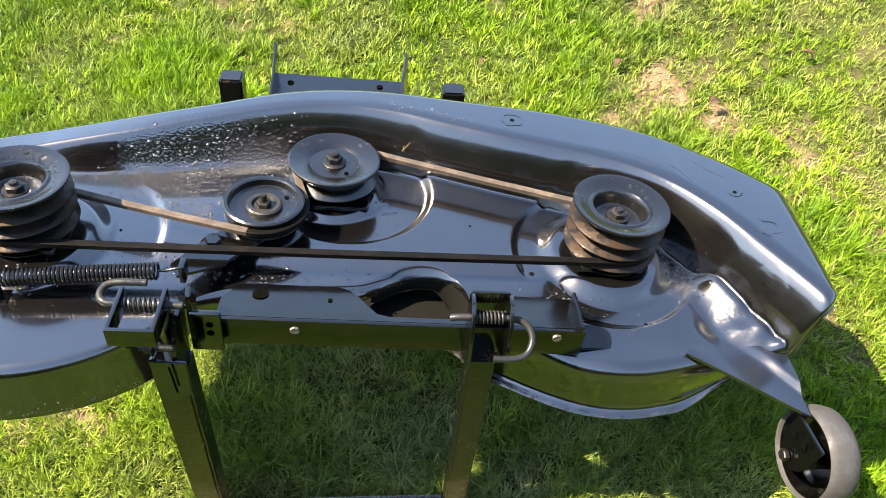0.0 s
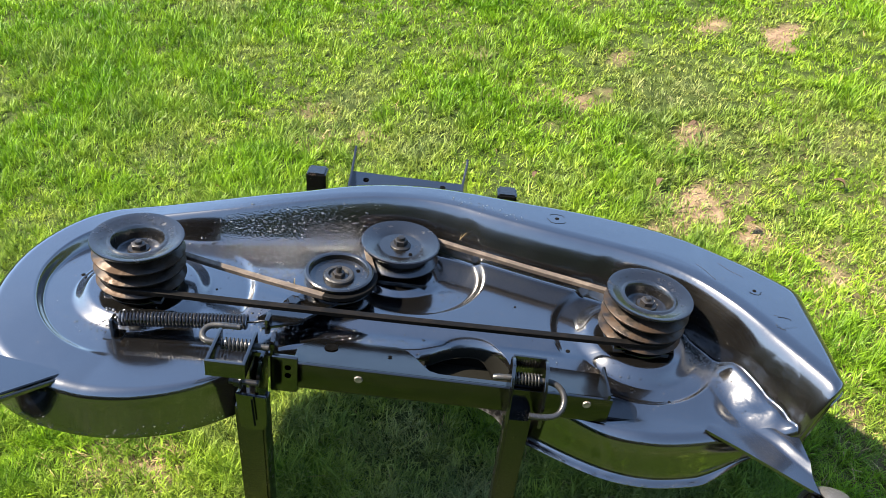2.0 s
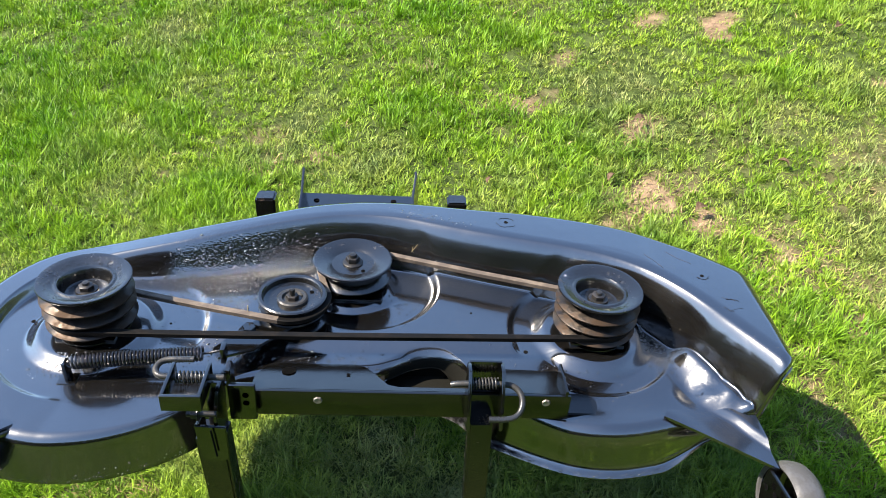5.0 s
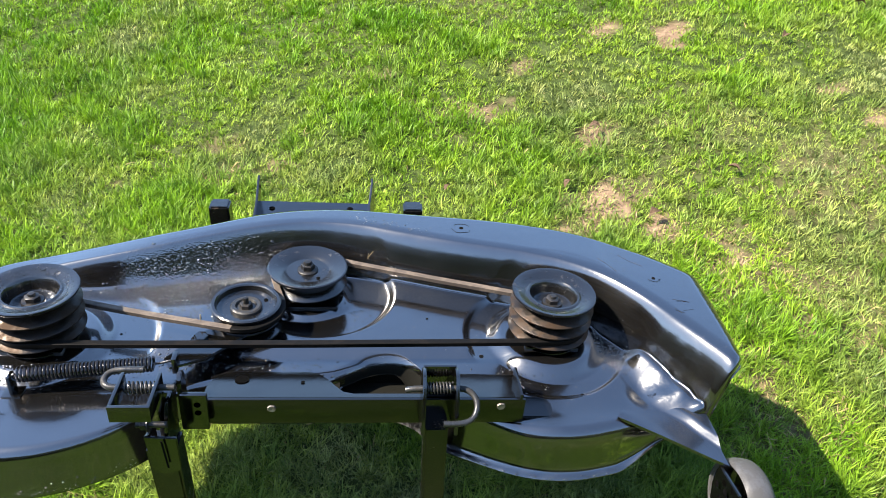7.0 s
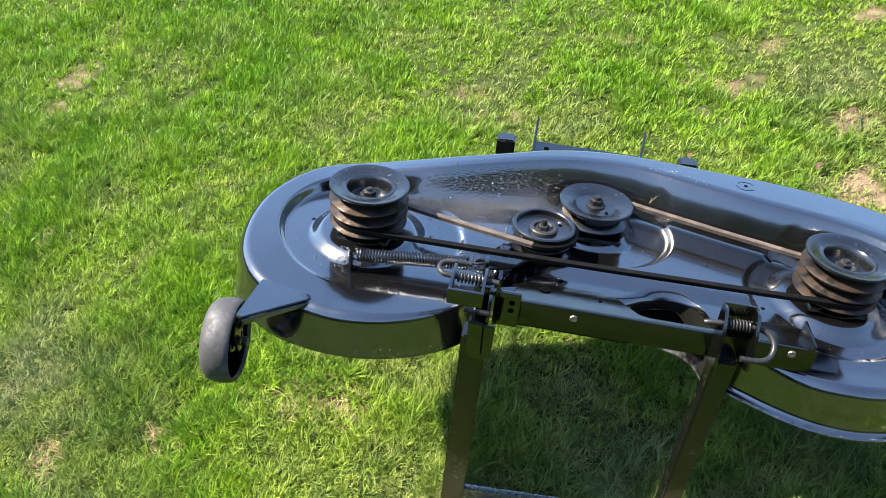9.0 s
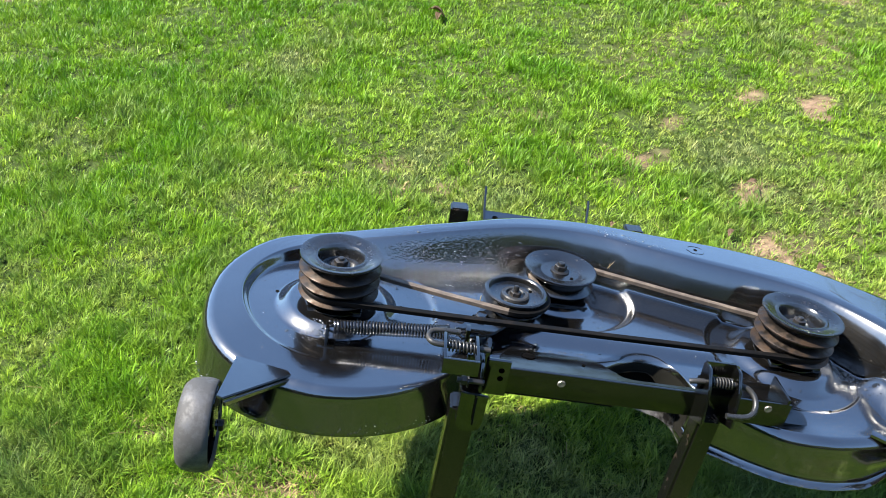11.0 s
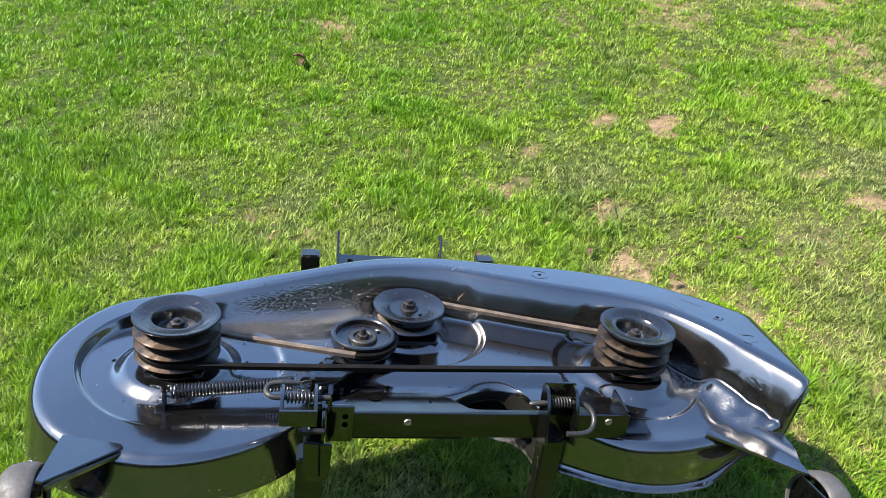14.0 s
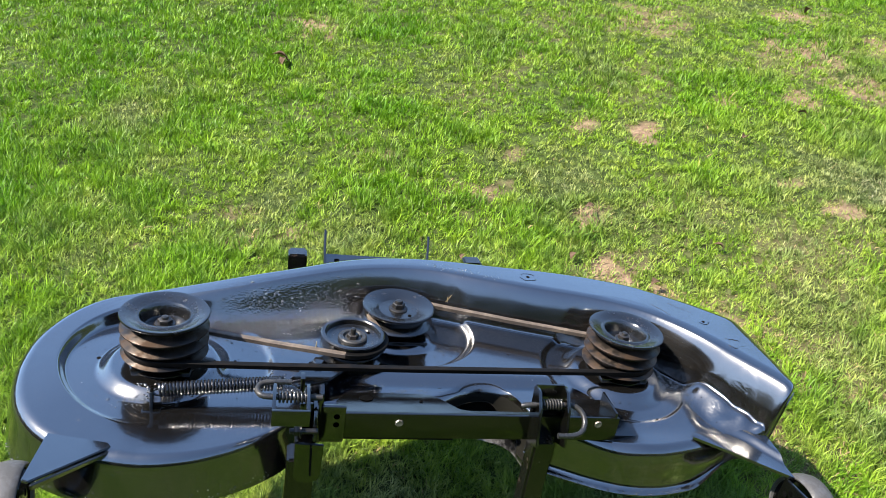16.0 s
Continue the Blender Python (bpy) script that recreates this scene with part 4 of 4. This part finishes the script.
part("hook", tube(bmesh.new(), [(-0.234, 0.612, 0.6425), (-0.224, 0.613, 0.643), (-0.214, 0.614, 0.646), (-0.206, 0.615, 0.644), (-0.207, 0.617, 0.639), (-0.215, 0.618, 0.638)], 0.0015, bend=2), SPRING, spring)
part("spring_tab", box(bmesh.new(), -0.393, -0.389, 0.588, 0.602, 0.611, 0.640, 0.001), PAINT_STEEL, spring, "black welded anchor tab")
part("foot_plate", box(bmesh.new(), -0.402, -0.380, 0.584, 0.606, 0.6105, 0.6145, 0.001), PAINT_STEEL, spring)


# ---- idler arm and its hardware ----
arm = thing("tension_lever", (-0.19, 0.655, 0.622), "black tensioning lever plate under the small pulley", "lever")
part("plate", slab(bmesh.new(), [(-0.215, 0.610, 0.634), (-0.175, 0.628, 0.634), (-0.120, 0.690, 0.634), (-0.105, 0.722, 0.634), (-0.125, 0.750, 0.634), (-0.155, 0.745, 0.634), (-0.172, 0.700, 0.634), (-0.205, 0.660, 0.634), (-0.226, 0.628, 0.634)], 0.004), PAINT_STEEL, arm)
part("pivot_bolt", hexnut(bmesh.new(), -0.188, 0.665, 0.636, 0.009, 0.009), PAINT_STEEL, arm)
part("spacer", lathe(bmesh.new(), [(0.014, 0.636), (0.015, 0.63), (0.016, 0.612)], -0.188, 0.665, 24), PAINT_STEEL, arm)
part("hook_post", box(bmesh.new(), -0.212, -0.206, 0.608, 0.624, 0.630, 0.652, 0.001), PAINT_STEEL, arm)


# ---- latches ----
def latch_left():
    t = thing("spring_latch", (-0.223, 0.53, 0.64), "black strap bracket holding a spring-loaded hook pin", "latch", "deck latches")
    bm = bmesh.new()
    x0, x1, y0, y1, z0, z1 = -0.246, -0.203, 0.490, 0.545, 0.667, 0.688
    th = 0.004
    box(bm, x0, x1, y0, y0 + th, z0, z1, 0.001)
    box(bm, x0, x0 + th, y0 + th, y1, z0, z1, 0.001)
    box(bm, x1 - th, x1, y0 + th, y1, z0, z1, 0.001)
    part("strap", bm, PAINT_STEEL, t, "bent black steel strap")
    part("pin", tube(bmesh.new(), [(-0.188, 0.533, 0.677), (-0.25, 0.531, 0.678), (-0.259, 0.532, 0.679), (-0.264, 0.538, 0.680), (-0.264, 0.547, 0.681), (-0.259, 0.553, 0.682), (-0.25, 0.555, 0.683), (-0.225, 0.555, 0.683)], 0.0036, 10, bend=2), PIN, t, "grey bent steel rod")
    part("coil_spring", coil(bmesh.new(), (-0.240, 0.531, 0.678), (-0.205, 0.532, 0.6775), 0.0062, 0.0012, 8), PIN, t)
    return t


def latch_right():
    t = thing("spring_latch", (0.105, 0.53, 0.64), "pair of black plates holding a spring-loaded hook pin", "latch", "deck latches")
    for px in (0.084, 0.122):
        bm = slab(bmesh.new(), [(px, 0.512, 0.622), (px, 0.546, 0.606), (px, 0.556, 0.640), (px, 0.560, 0.684), (px, 0.553, 0.689), (px, 0.540, 0.688), (px, 0.524, 0.668)], 0.004)
        part("side_plate", bm, PAINT_STEEL, t, "black drilled side plate")
    part("back_plate", box(bmesh.new(), 0.086, 0.124, 0.556, 0.560, 0.640, 0.688, 0.001), PAINT_STEEL, t)
    part("pin", tube(bmesh.new(), [(0.066, 0.543, 0.664), (0.072, 0.542, 0.667), (0.128, 0.540, 0.670), (0.139, 0.537, 0.668), (0.146, 0.530, 0.663), (0.147, 0.520, 0.655), (0.141, 0.511, 0.648), (0.130, 0.508, 0.645), (0.108, 0.508, 0.645)], 0.0036, 10, bend=2), PIN, t, "grey bent steel rod")
    part("coil_spring", coil(bmesh.new(), (0.089, 0.541, 0.669), (0.119, 0.540, 0.670), 0.0062, 0.0012, 8), PIN, t)
    return t


latch_left()
latch_right()
yoke = thing("lift_yoke", (-0.185, 0.54, 0.62), "black lift yoke plates bolted beside the bar", "bracket")
part("upright_plate", slab(bmesh.new(), [(-0.190, 0.545, 0.600), (-0.190, 0.566, 0.600), (-0.190, 0.566, 0.668), (-0.190, 0.563, 0.676), (-0.190, 0.556, 0.680), (-0.190, 0.549, 0.676), (-0.190, 0.545, 0.668)], 0.005), PAINT_STEEL, yoke)
part("side_plate", box(bmesh.new(), -0.187, -0.157, 0.538, 0.5455, 0.607, 0.660, 0.003), PAINT_STEEL, yoke, "black cheek plate with two holes")
for hz in (0.646, 0.634):
    part("hole", lathe(bmesh.new(), [(0.0003, 0.0), (0.0038, 0.0)], 0, 0, 12, Matrix.Translation((-0.168, 0.5376, hz)) @ Matrix.Rotation(radians(90), 4, "X")), HOLE, yoke)
part("cheek", slab(bmesh.new(), [(-0.197, 0.505, 0.602), (-0.197, 0.545, 0.592), (-0.197, 0.552, 0.660), (-0.197, 0.548, 0.668), (-0.197, 0.520, 0.668), (-0.197, 0.503, 0.640)], 0.004), PAINT_STEEL, yoke)
part("web", box(bmesh.new(), -0.213, -0.197, 0.538, 0.542, 0.596, 0.664, 0.001), PAINT_STEEL, yoke)
side = Matrix.Translation((-0.211, 0.503, 0.651)) @ Matrix.Rotation(radians(-90), 4, "Y")
part("washer", lathe(bmesh.new(), [(0.0003, 0.0018), (0.0080, 0.0016), (0.0084, 0.0)], 0, 0, 20, side), BOLT, yoke)
part("nut", lathe(bmesh.new(), [(0.0003, 0.0085), (0.0052, 0.0085), (0.0062, 0.0072), (0.0062, 0.0018)], 0, 0, 6, side), BOLT, yoke)
part("bolt", tube(bmesh.new(), [(-0.2245, 0.503, 0.651), (-0.192, 0.503, 0.651)], 0.0034, 10), BOLT, yoke, "threaded bolt end")


# ---- gauge wheels ----
def gauge_wheel(cx, cy, cz, yaw, flip, gap=0.0):
    """A cup-shaped wheel, hollow on the side of its bracket; flip: which way along x the hollow looks."""
    t = thing("gauge_wheel", (cx, cy, cz - 0.061), "grey-black hard plastic gauge wheel on a drilled bracket", "wheel", "gauge wheels")
    m = Matrix.Translation((cx, cy, cz)) @ Matrix.Rotation(radians(yaw), 4, "Z") @ Matrix.Rotation(radians(90), 4, "Y") @ Matrix.Diagonal((1, 1, flip, 1))
    w = 0.0200
    prof = [(0.010, -w), (0.040, -w + 0.001), (0.053, -w + 0.004), (0.0590, -w + 0.010), (0.0612, -w + 0.018), (0.0618, 0.004), (0.0608, w - 0.007), (0.0590, w - 0.0015), (0.0570, w), (0.0545, w - 0.001), (0.0530, w - 0.004), (0.0515, -w + 0.012), (0.030, -w + 0.010), (0.020, -w + 0.010)]
    prof = [(r * 0.865, z) for r, z in prof]
    part("tyre", lathe(bmesh.new(), prof[:11], 0, 0, 64, m), TYRE, t, "dusty worn tread")
    part("disc", lathe(bmesh.new(), [(prof[10][0], prof[10][1]), (prof[11][0], -w + 0.014), (0.040, -w + 0.010), (0.012, -w + 0.010)], 0, 0, 48, m), PAINT_STEEL, t, "black hollow inside the rim")
    part("hub", lathe(bmesh.new(), [(0.016, -w + 0.011), (0.0155, w - 0.008), (0.013, w - 0.006), (0.0003, w - 0.006)], 0, 0, 28, m), PAINT_STEEL, t)
    pts = [(-0.046, -0.018), (-0.046, 0.014), (-0.030, 0.018), (-0.006, 0.012), (0.010, 0.010), (0.013, 0.0), (0.010, -0.010), (-0.018, -0.021)]
    if gap:
        pts = [(-0.050, -0.030), (-0.046, 0.020), (-0.016, 0.022), (0.004, 0.016), (0.012, 0.006), (0.012, -0.008), (0.002, -0.020), (-0.020, -0.030)]
    g = w + gap
    br = part("wheel_bracket", slab(bmesh.new(), [m @ Vector((a, b, g + 0.001)) for a, b in pts], 0.004 * flip), PAINT_STEEL, t, "black steel plate with adjusting holes")
    for a, b in ((-0.030, 0.006), (-0.020, -0.008), (-0.036, -0.012)):
        part("hole", lathe(bmesh.new(), [(0.0003, g + 0.0056), (0.0040, g + 0.0056)], 0, 0, 12, m @ Matrix.Translation((a, b, 0))), HOLE, br)
    part("axle", lathe(bmesh.new(), [(0.0062, -w + 0.01), (0.0062, g + 0.002)], 0, 0, 16, m), PAINT_STEEL, t)
    part("axle_bolt", lathe(bmesh.new(), [(0.0003, g + 0.010), (0.0060, g + 0.0095), (0.0070, g + 0.0085), (0.0070, g + 0.004)], 0, 0, 6, m), BOLT, t)
    return t


gauge_wheel(-0.514, 0.452, 0.580, 6, 1)
gauge_wheel(0.476, 0.470, 0.549, 2, -1, 0.014)


# ---- stand ----
stand = thing("deck_stand", (-0.05, 0.75, 0.2), "black square-tube steel stand with rust-worn legs", "stand", base=Matrix.Identity(4))


def leg_mesh(top, foot, w):
    bm = bmesh.new()
    t, f = Vector(top), Vector(foot)
    for v in bmesh.ops.create_cube(bm, size=1)["verts"]:
        c = t if v.co.z > 0 else f
        v.co = Vector((c.x + v.co.x * 2 * w / 2, c.y + v.co.y * 2 * w / 2, c.z))
    bmesh.ops.bevel(bm, geom=list(bm.edges), offset=0.003, segments=2, affect="EDGES")
    return bm


for (tx, ty, tz), (fx, fy) in (((-0.208, 0.531, 0.606), (-0.224, 0.592)), ((0.1025, 0.5405, 0.6165), (0.1085, 0.585)), ((-0.218, 0.996, 0.662), (-0.218, 0.996)), ((0.0965, 0.996, 0.657), (0.0965, 0.996))):
    w = 0.032 if ty > 0.8 else 0.0285 if tx > 0 else 0.034
    part("leg", leg_mesh((tx, ty, tz), (fx, fy, float(lawn_z(np.array([fx]), np.array([fy]))[0]) - 0.02), w), LEG, stand, "square-tube leg, paint worn to rust low down")
bm = box(bmesh.new(), -0.212, 0.0925, 0.577, 0.588, 0.206, 0.237, 0.0015)
for v in bm.verts:
    v.co.z += 0.04 * (v.co.x + 0.058)
part("cross_bar", bm, TUBE, stand, "scuffed grey steel cross bar")
# bent strap hung over the front of the leg, with a rounded foot and a split
bm = slab(bmesh.new(), [(-0.2165, 0.4975, 0.644), (-0.1830, 0.4995, 0.639), (-0.1850, 0.5035, 0.592), (-0.1880, 0.5045, 0.582), (-0.2000, 0.5050, 0.578), (-0.2120, 0.5050, 0.580), (-0.2170, 0.5045, 0.588)], 0.0035, 0.001)
slab(bm, [(-0.2165, 0.4990, 0.644), (-0.2170, 0.5050, 0.588), (-0.2175, 0.5300, 0.590), (-0.2170, 0.5300, 0.634)], 0.0035, 0.001)
sleeve = part("sleeve", bm, PAINT_STEEL, stand, "bent steel strap hung on the leg top")
part("slot", slab(bmesh.new(), [(-0.1985, 0.4945, 0.641), (-0.1965, 0.4945, 0.641), (-0.1965, 0.5000, 0.594), (-0.1985, 0.5000, 0.594)], -0.0008, 0), HOLE, sleeve)


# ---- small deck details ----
# added sheets, coloured near black so that the opening looks shaded
part("shade_sheet", box(bmesh.new(), -0.030, 0.105, 0.658, 0.662, 0.566, 0.604, 0.001), OPENING_SHADE, deck, "added dark sheet that shades the opening")
part("shade_sheet", box(bmesh.new(), -0.030, 0.092, 0.600, 0.658, 0.568, 0.572, 0.001), OPENING_SHADE, deck, "added dark sheet that shades the opening")


def crumpled_skirt():
    """A bent, dented end of the inner skirt that slopes up behind the bar and catches the sun."""
    g = random.Random(5)
    edge = [Vector(v) for v in ((-0.118, 0.590, 0.586), (-0.070, 0.590, 0.581), (-0.030, 0.590, 0.580), (0.004, 0.590, 0.579), (0.026, 0.590, 0.575), (0.040, 0.590, 0.571), (0.050, 0.590, 0.5685), (0.060, 0.590, 0.566), (0.068, 0.590, 0.563), (0.076, 0.590, 0.558), (0.083, 0.590, 0.5525), (0.089, 0.590, 0.547), (0.095, 0.590, 0.540), (0.101, 0.590, 0.532), (0.107, 0.590, 0.523))]
    bm = bmesh.new()
    rows = []
    for k in range(9):
        rows.append([bm.verts.new(e + Vector((0.007, 0.019, 0.012)) * (k / 8) * (0.8 + 0.7 * sstep(0.03, 0.08, e.x)) + Vector((0, g.uniform(-0.001, 0.001), g.uniform(-0.0016, 0.0016) * (k > 0)))) for e in edge])
    for a, b in zip(rows, rows[1:]):
        for i in range(len(edge) - 1):
            bm.faces.new((a[i], a[i + 1], b[i + 1], b[i]))
    bmesh.ops.solidify(bm, geom=list(bm.faces), thickness=0.002)
    return bm


part("inner_skirt", crumpled_skirt(), SKIRT, deck, "dented shiny end of the inner skirt", 80)
# another added sheet: the shade behind the bar as a dark surface
part("shade_sheet", box(bmesh.new(), -0.160, -0.012, 0.557, 0.654, 0.5975, 0.6005, 0.001), OPENING_SHADE, deck, "added dark sheet for the shade behind the bar")
part("stop_tab", slab(bmesh.new(), [(0.207, 0.557, 0.605), (0.249, 0.559, 0.603), (0.2535, 0.564, 0.603), (0.2535, 0.580, 0.604), (0.248, 0.587, 0.606), (0.232, 0.590, 0.608), (0.207, 0.590, 0.608)], 0.003, 0.001), PAINT_BAR, deck, "small black welded tab")
part("end_lip", box(bmesh.new(), 0.203, 0.2065, 0.5495, 0.600, 0.624, 0.650, 0.001), PAINT_BAR, deck)
for hx, hy, r in ((0.161, 0.869, 0.0030), (0.420, 0.740, 0.0026), (0.174, 0.664, 0.0030), (0.252, 0.611, 0.0026), (0.297, 0.596, 0.0022), (-0.477, 0.702, 0.0028), (-0.300, 0.705, 0.0016), (0.105, 0.735, 0.0016)):
    part("hole", lathe(bmesh.new(), [(0.0003, deck_z(hx, hy) + 0.0007), (r, deck_z(hx, hy) + 0.0005)], hx, hy, 12), HOLE, deck)


def crack(points, r=0.00042):
    return tube(bmesh.new(), [(x, y, deck_z(x, y) + 0.0002) for x, y in points], r, 5)


rng = random.Random(21)
for cx, cy, rad, a0, a1 in ((0.161, 0.869, 0.013, 20, 150), (0.161, 0.869, 0.014, 190, 330), (0.420, 0.740, 0.009, 200, 350), (0.440, 0.676, 0.011, 30, 120), (0.437, 0.670, 0.010, 190, 260)):
    part("flaked_edge", crack([(x + rng.uniform(-0.0014, 0.0014), y + rng.uniform(-0.0014, 0.0014)) for x, y in arc(cx, cy, rad, a0, a1, 13)]), PAINT_STEEL, deck)
for pts in ([(0.352, 0.790), (0.362, 0.775), (0.371, 0.756)], [(0.385, 0.800), (0.398, 0.783), (0.414, 0.770)], [(0.430, 0.690), (0.446, 0.684)], [(0.436, 0.664), (0.452, 0.668)]):
    part("scratch", crack(pts, 0.00013), GROOVE, deck, "fine brown scratch")


def lumps(name, rows, seed, label):
    """Caked grit and paint beads on the sheet: many small domes in one mesh."""
    src = bmesh.new()
    bmesh.ops.create_icosphere(src, subdivisions=1, radius=1.0)
    tv = np.array([v.co[:] for v in src.verts])
    tf = np.array([[v.index for v in f.verts] for f in src.faces])
    src.free()
    g = np.random.RandomState(seed)
    P = []
    for cx, cy, sx, sy, turn, count, r0, r1 in rows:
        a, b = g.randn(count) * sx, g.randn(count) * sy
        c, s_ = math.cos(radians(turn)), math.sin(radians(turn))
        P.append(np.c_[cx + a * c - b * s_, cy + a * s_ + b * c, r0 + (r1 - r0) * g.rand(count) ** 2.5])
    P = np.concatenate(P)
    z = deck_height(P[:, 0], P[:, 1])
    n, k = len(P), len(tv)
    sc = np.stack([P[:, 2] * (0.8 + 1.2 * g.rand(n)), P[:, 2] * (0.8 + 0.9 * g.rand(n)), P[:, 2] * (0.35 + 0.4 * g.rand(n))], 1)
    V = tv[None] * sc[:, None] * (0.85 + 0.3 * g.rand(n, k, 1)) + np.c_[P[:, :2], z][:, None]
    F = (tf[None] + (np.arange(n) * k)[:, None, None]).reshape(-1, 3)
    bm_me = bpy.data.meshes.new(name)
    bm_me.from_pydata((V.reshape(-1, 3) - np.array(deck["at"][:])).tolist(), [], F.tolist())
    for q in bm_me.polygons:
        q.use_smooth = True
    bm_me.materials.append(GRIT)
    ob = new(name, bm_me)
    ob.parent = deck
    return tagged(ob, label, kind="stuff")


lumps("grit", [(-0.245, 0.826, 0.055, 0.010, 8, 700, 0.0005, 0.0021), (-0.150, 0.848, 0.036, 0.009, 10, 760, 0.0006, 0.0021), (-0.250, 0.792, 0.045, 0.014, 8, 560, 0.0004, 0.0015), (-0.225, 0.752, 0.034, 0.018, 0, 340, 0.0003, 0.0016),
               (-0.120, 0.792, 0.016, 0.016, 0, 420, 0.0005, 0.0017), (0.005, 0.775, 0.012, 0.030, 10, 135, 0.0004, 0.0016), (0.352, 0.672, 0.010, 0.024, 20, 420, 0.0004, 0.0016), (-0.405, 0.612, 0.022, 0.010, 0, 165, 0.0003, 0.0018),
               (-0.205, 0.650, 0.020, 0.014, 0, 170, 0.0006, 0.0015), (-0.100, 0.640, 0.040, 0.008, 0, 130, 0.0004, 0.0018), (0.215, 0.622, 0.030, 0.012, 0, 150, 0.0003, 0.0015), (0.045, 0.880, 0.035, 0.006, -20, 105, 0.0003, 0.0010),
               (-0.30, 0.66, 0.05, 0.03, 0, 105, 0.0003, 0.0010), (0.10, 0.72, 0.10, 0.05, 0, 120, 0.0003, 0.0008), (-0.46, 0.70, 0.02, 0.05, 0, 90, 0.0003, 0.0008)], 31, "caked grit and beads under fresh black paint")


def lip_beads():
    """Paint beads hanging along the flared lips of the two lobes."""
    g = np.random.RandomState(8)
    P = resample(OUTLINE, 2600)
    tan = np.roll(P, -2, 0) - np.roll(P, 2, 0)
    nrm = np.c_[tan[:, 1], -tan[:, 0]] / np.linalg.norm(tan, axis=1)[:, None]
    if ((P - P.mean(0)) * nrm).sum() < 0:
        nrm = -nrm
    pick = np.where((P[:, 1] < 0.60) & ((P[:, 0] < -0.25) | ((P[:, 0] > 0.12) & (P[:, 0] < 0.36))))[0]
    pick = pick[g.rand(len(pick)) < 0.5]
    bm = bmesh.new()
    for k in pick:
        if P[k][0] < -0.1:
            up = g.uniform(0.0, 0.006) if g.rand() < 0.7 else g.uniform(0.0, 0.016)
            out, z = 0.65 * 0.0138 * (1 - up / 0.05) + 0.0002, 0.555 + up
        else:
            out, z = 0.85 * g.uniform(0.006, 0.0150), 0.541 + g.uniform(-0.0005, 0.001)
        x, y = P[k] + nrm[k] * out
        r = (0.0004 + 0.0011 * g.rand() ** 2) * (0.6 if P[k][0] < -0.1 else 1.0)
        m = Matrix.Translation((x, y, z)) @ Matrix.Diagonal((r * g.uniform(1, 2), r * g.uniform(1, 1.6), r * 0.8, 1))
        bmesh.ops.create_icosphere(bm, subdivisions=1, radius=1.0, matrix=m)
    ob = part("lip_bead", bm, GRIT, deck, "hardened paint runs along the lip", 80)
    return tagged(ob, kind="stuff")


lip_beads()


# ---- leaves on the lawn ----
def leaf_mesh(size, seed):
    g = random.Random(seed)
    bm = bmesh.new()
    rows = []
    for i in range(7):
        u = i / 6
        w = size * 0.34 * math.sin(math.pi * min(1, u * 0.92 + 0.06)) * (0.85 + 0.3 * g.random())
        curl = size * 0.28 * math.sin(u * 2.6)
        rows.append([bm.verts.new((size * (u - 0.5), k * w, curl + abs(k) * w * 0.55 + size * 0.04 * g.random())) for k in (-1, 0, 1)])
    for a, b in zip(rows, rows[1:]):
        for k in (0, 1):
            bm.faces.new((a[k], a[k + 1], b[k + 1], b[k]))
    bmesh.ops.solidify(bm, geom=list(bm.faces), thickness=0.0006)
    me = bpy.data.meshes.new("dry_leaf")
    bm.to_mesh(me)
    bm.free()
    me.materials.append(LEAF)
    return me


for k, (lx, ly, size) in enumerate(((0.888, 1.449, 0.030), (0.501, 1.475, 0.026), (0.214, 1.519, 0.024), (1.250, 2.020, 0.035), (-0.303, 2.920, 0.075), (-0.285, 2.895, 0.05), (0.670, 1.335, 0.032), (1.560, 2.180, 0.036), (0.610, 1.690, 0.03), (2.20, 3.22, 0.045))):
    ob = new("dry_leaf", leaf_mesh(size, 40 + k))
    ob.matrix_world = pose(lx, ly, float(lawn_z(np.array([lx]), np.array([ly]))[0]) + 0.022, rng.uniform(-25, 25), rng.uniform(-25, 25), rng.uniform(0, 360))
    tagged(ob, "curled brown dead leaf lying in the grass", "leaf", "fallen leaves")
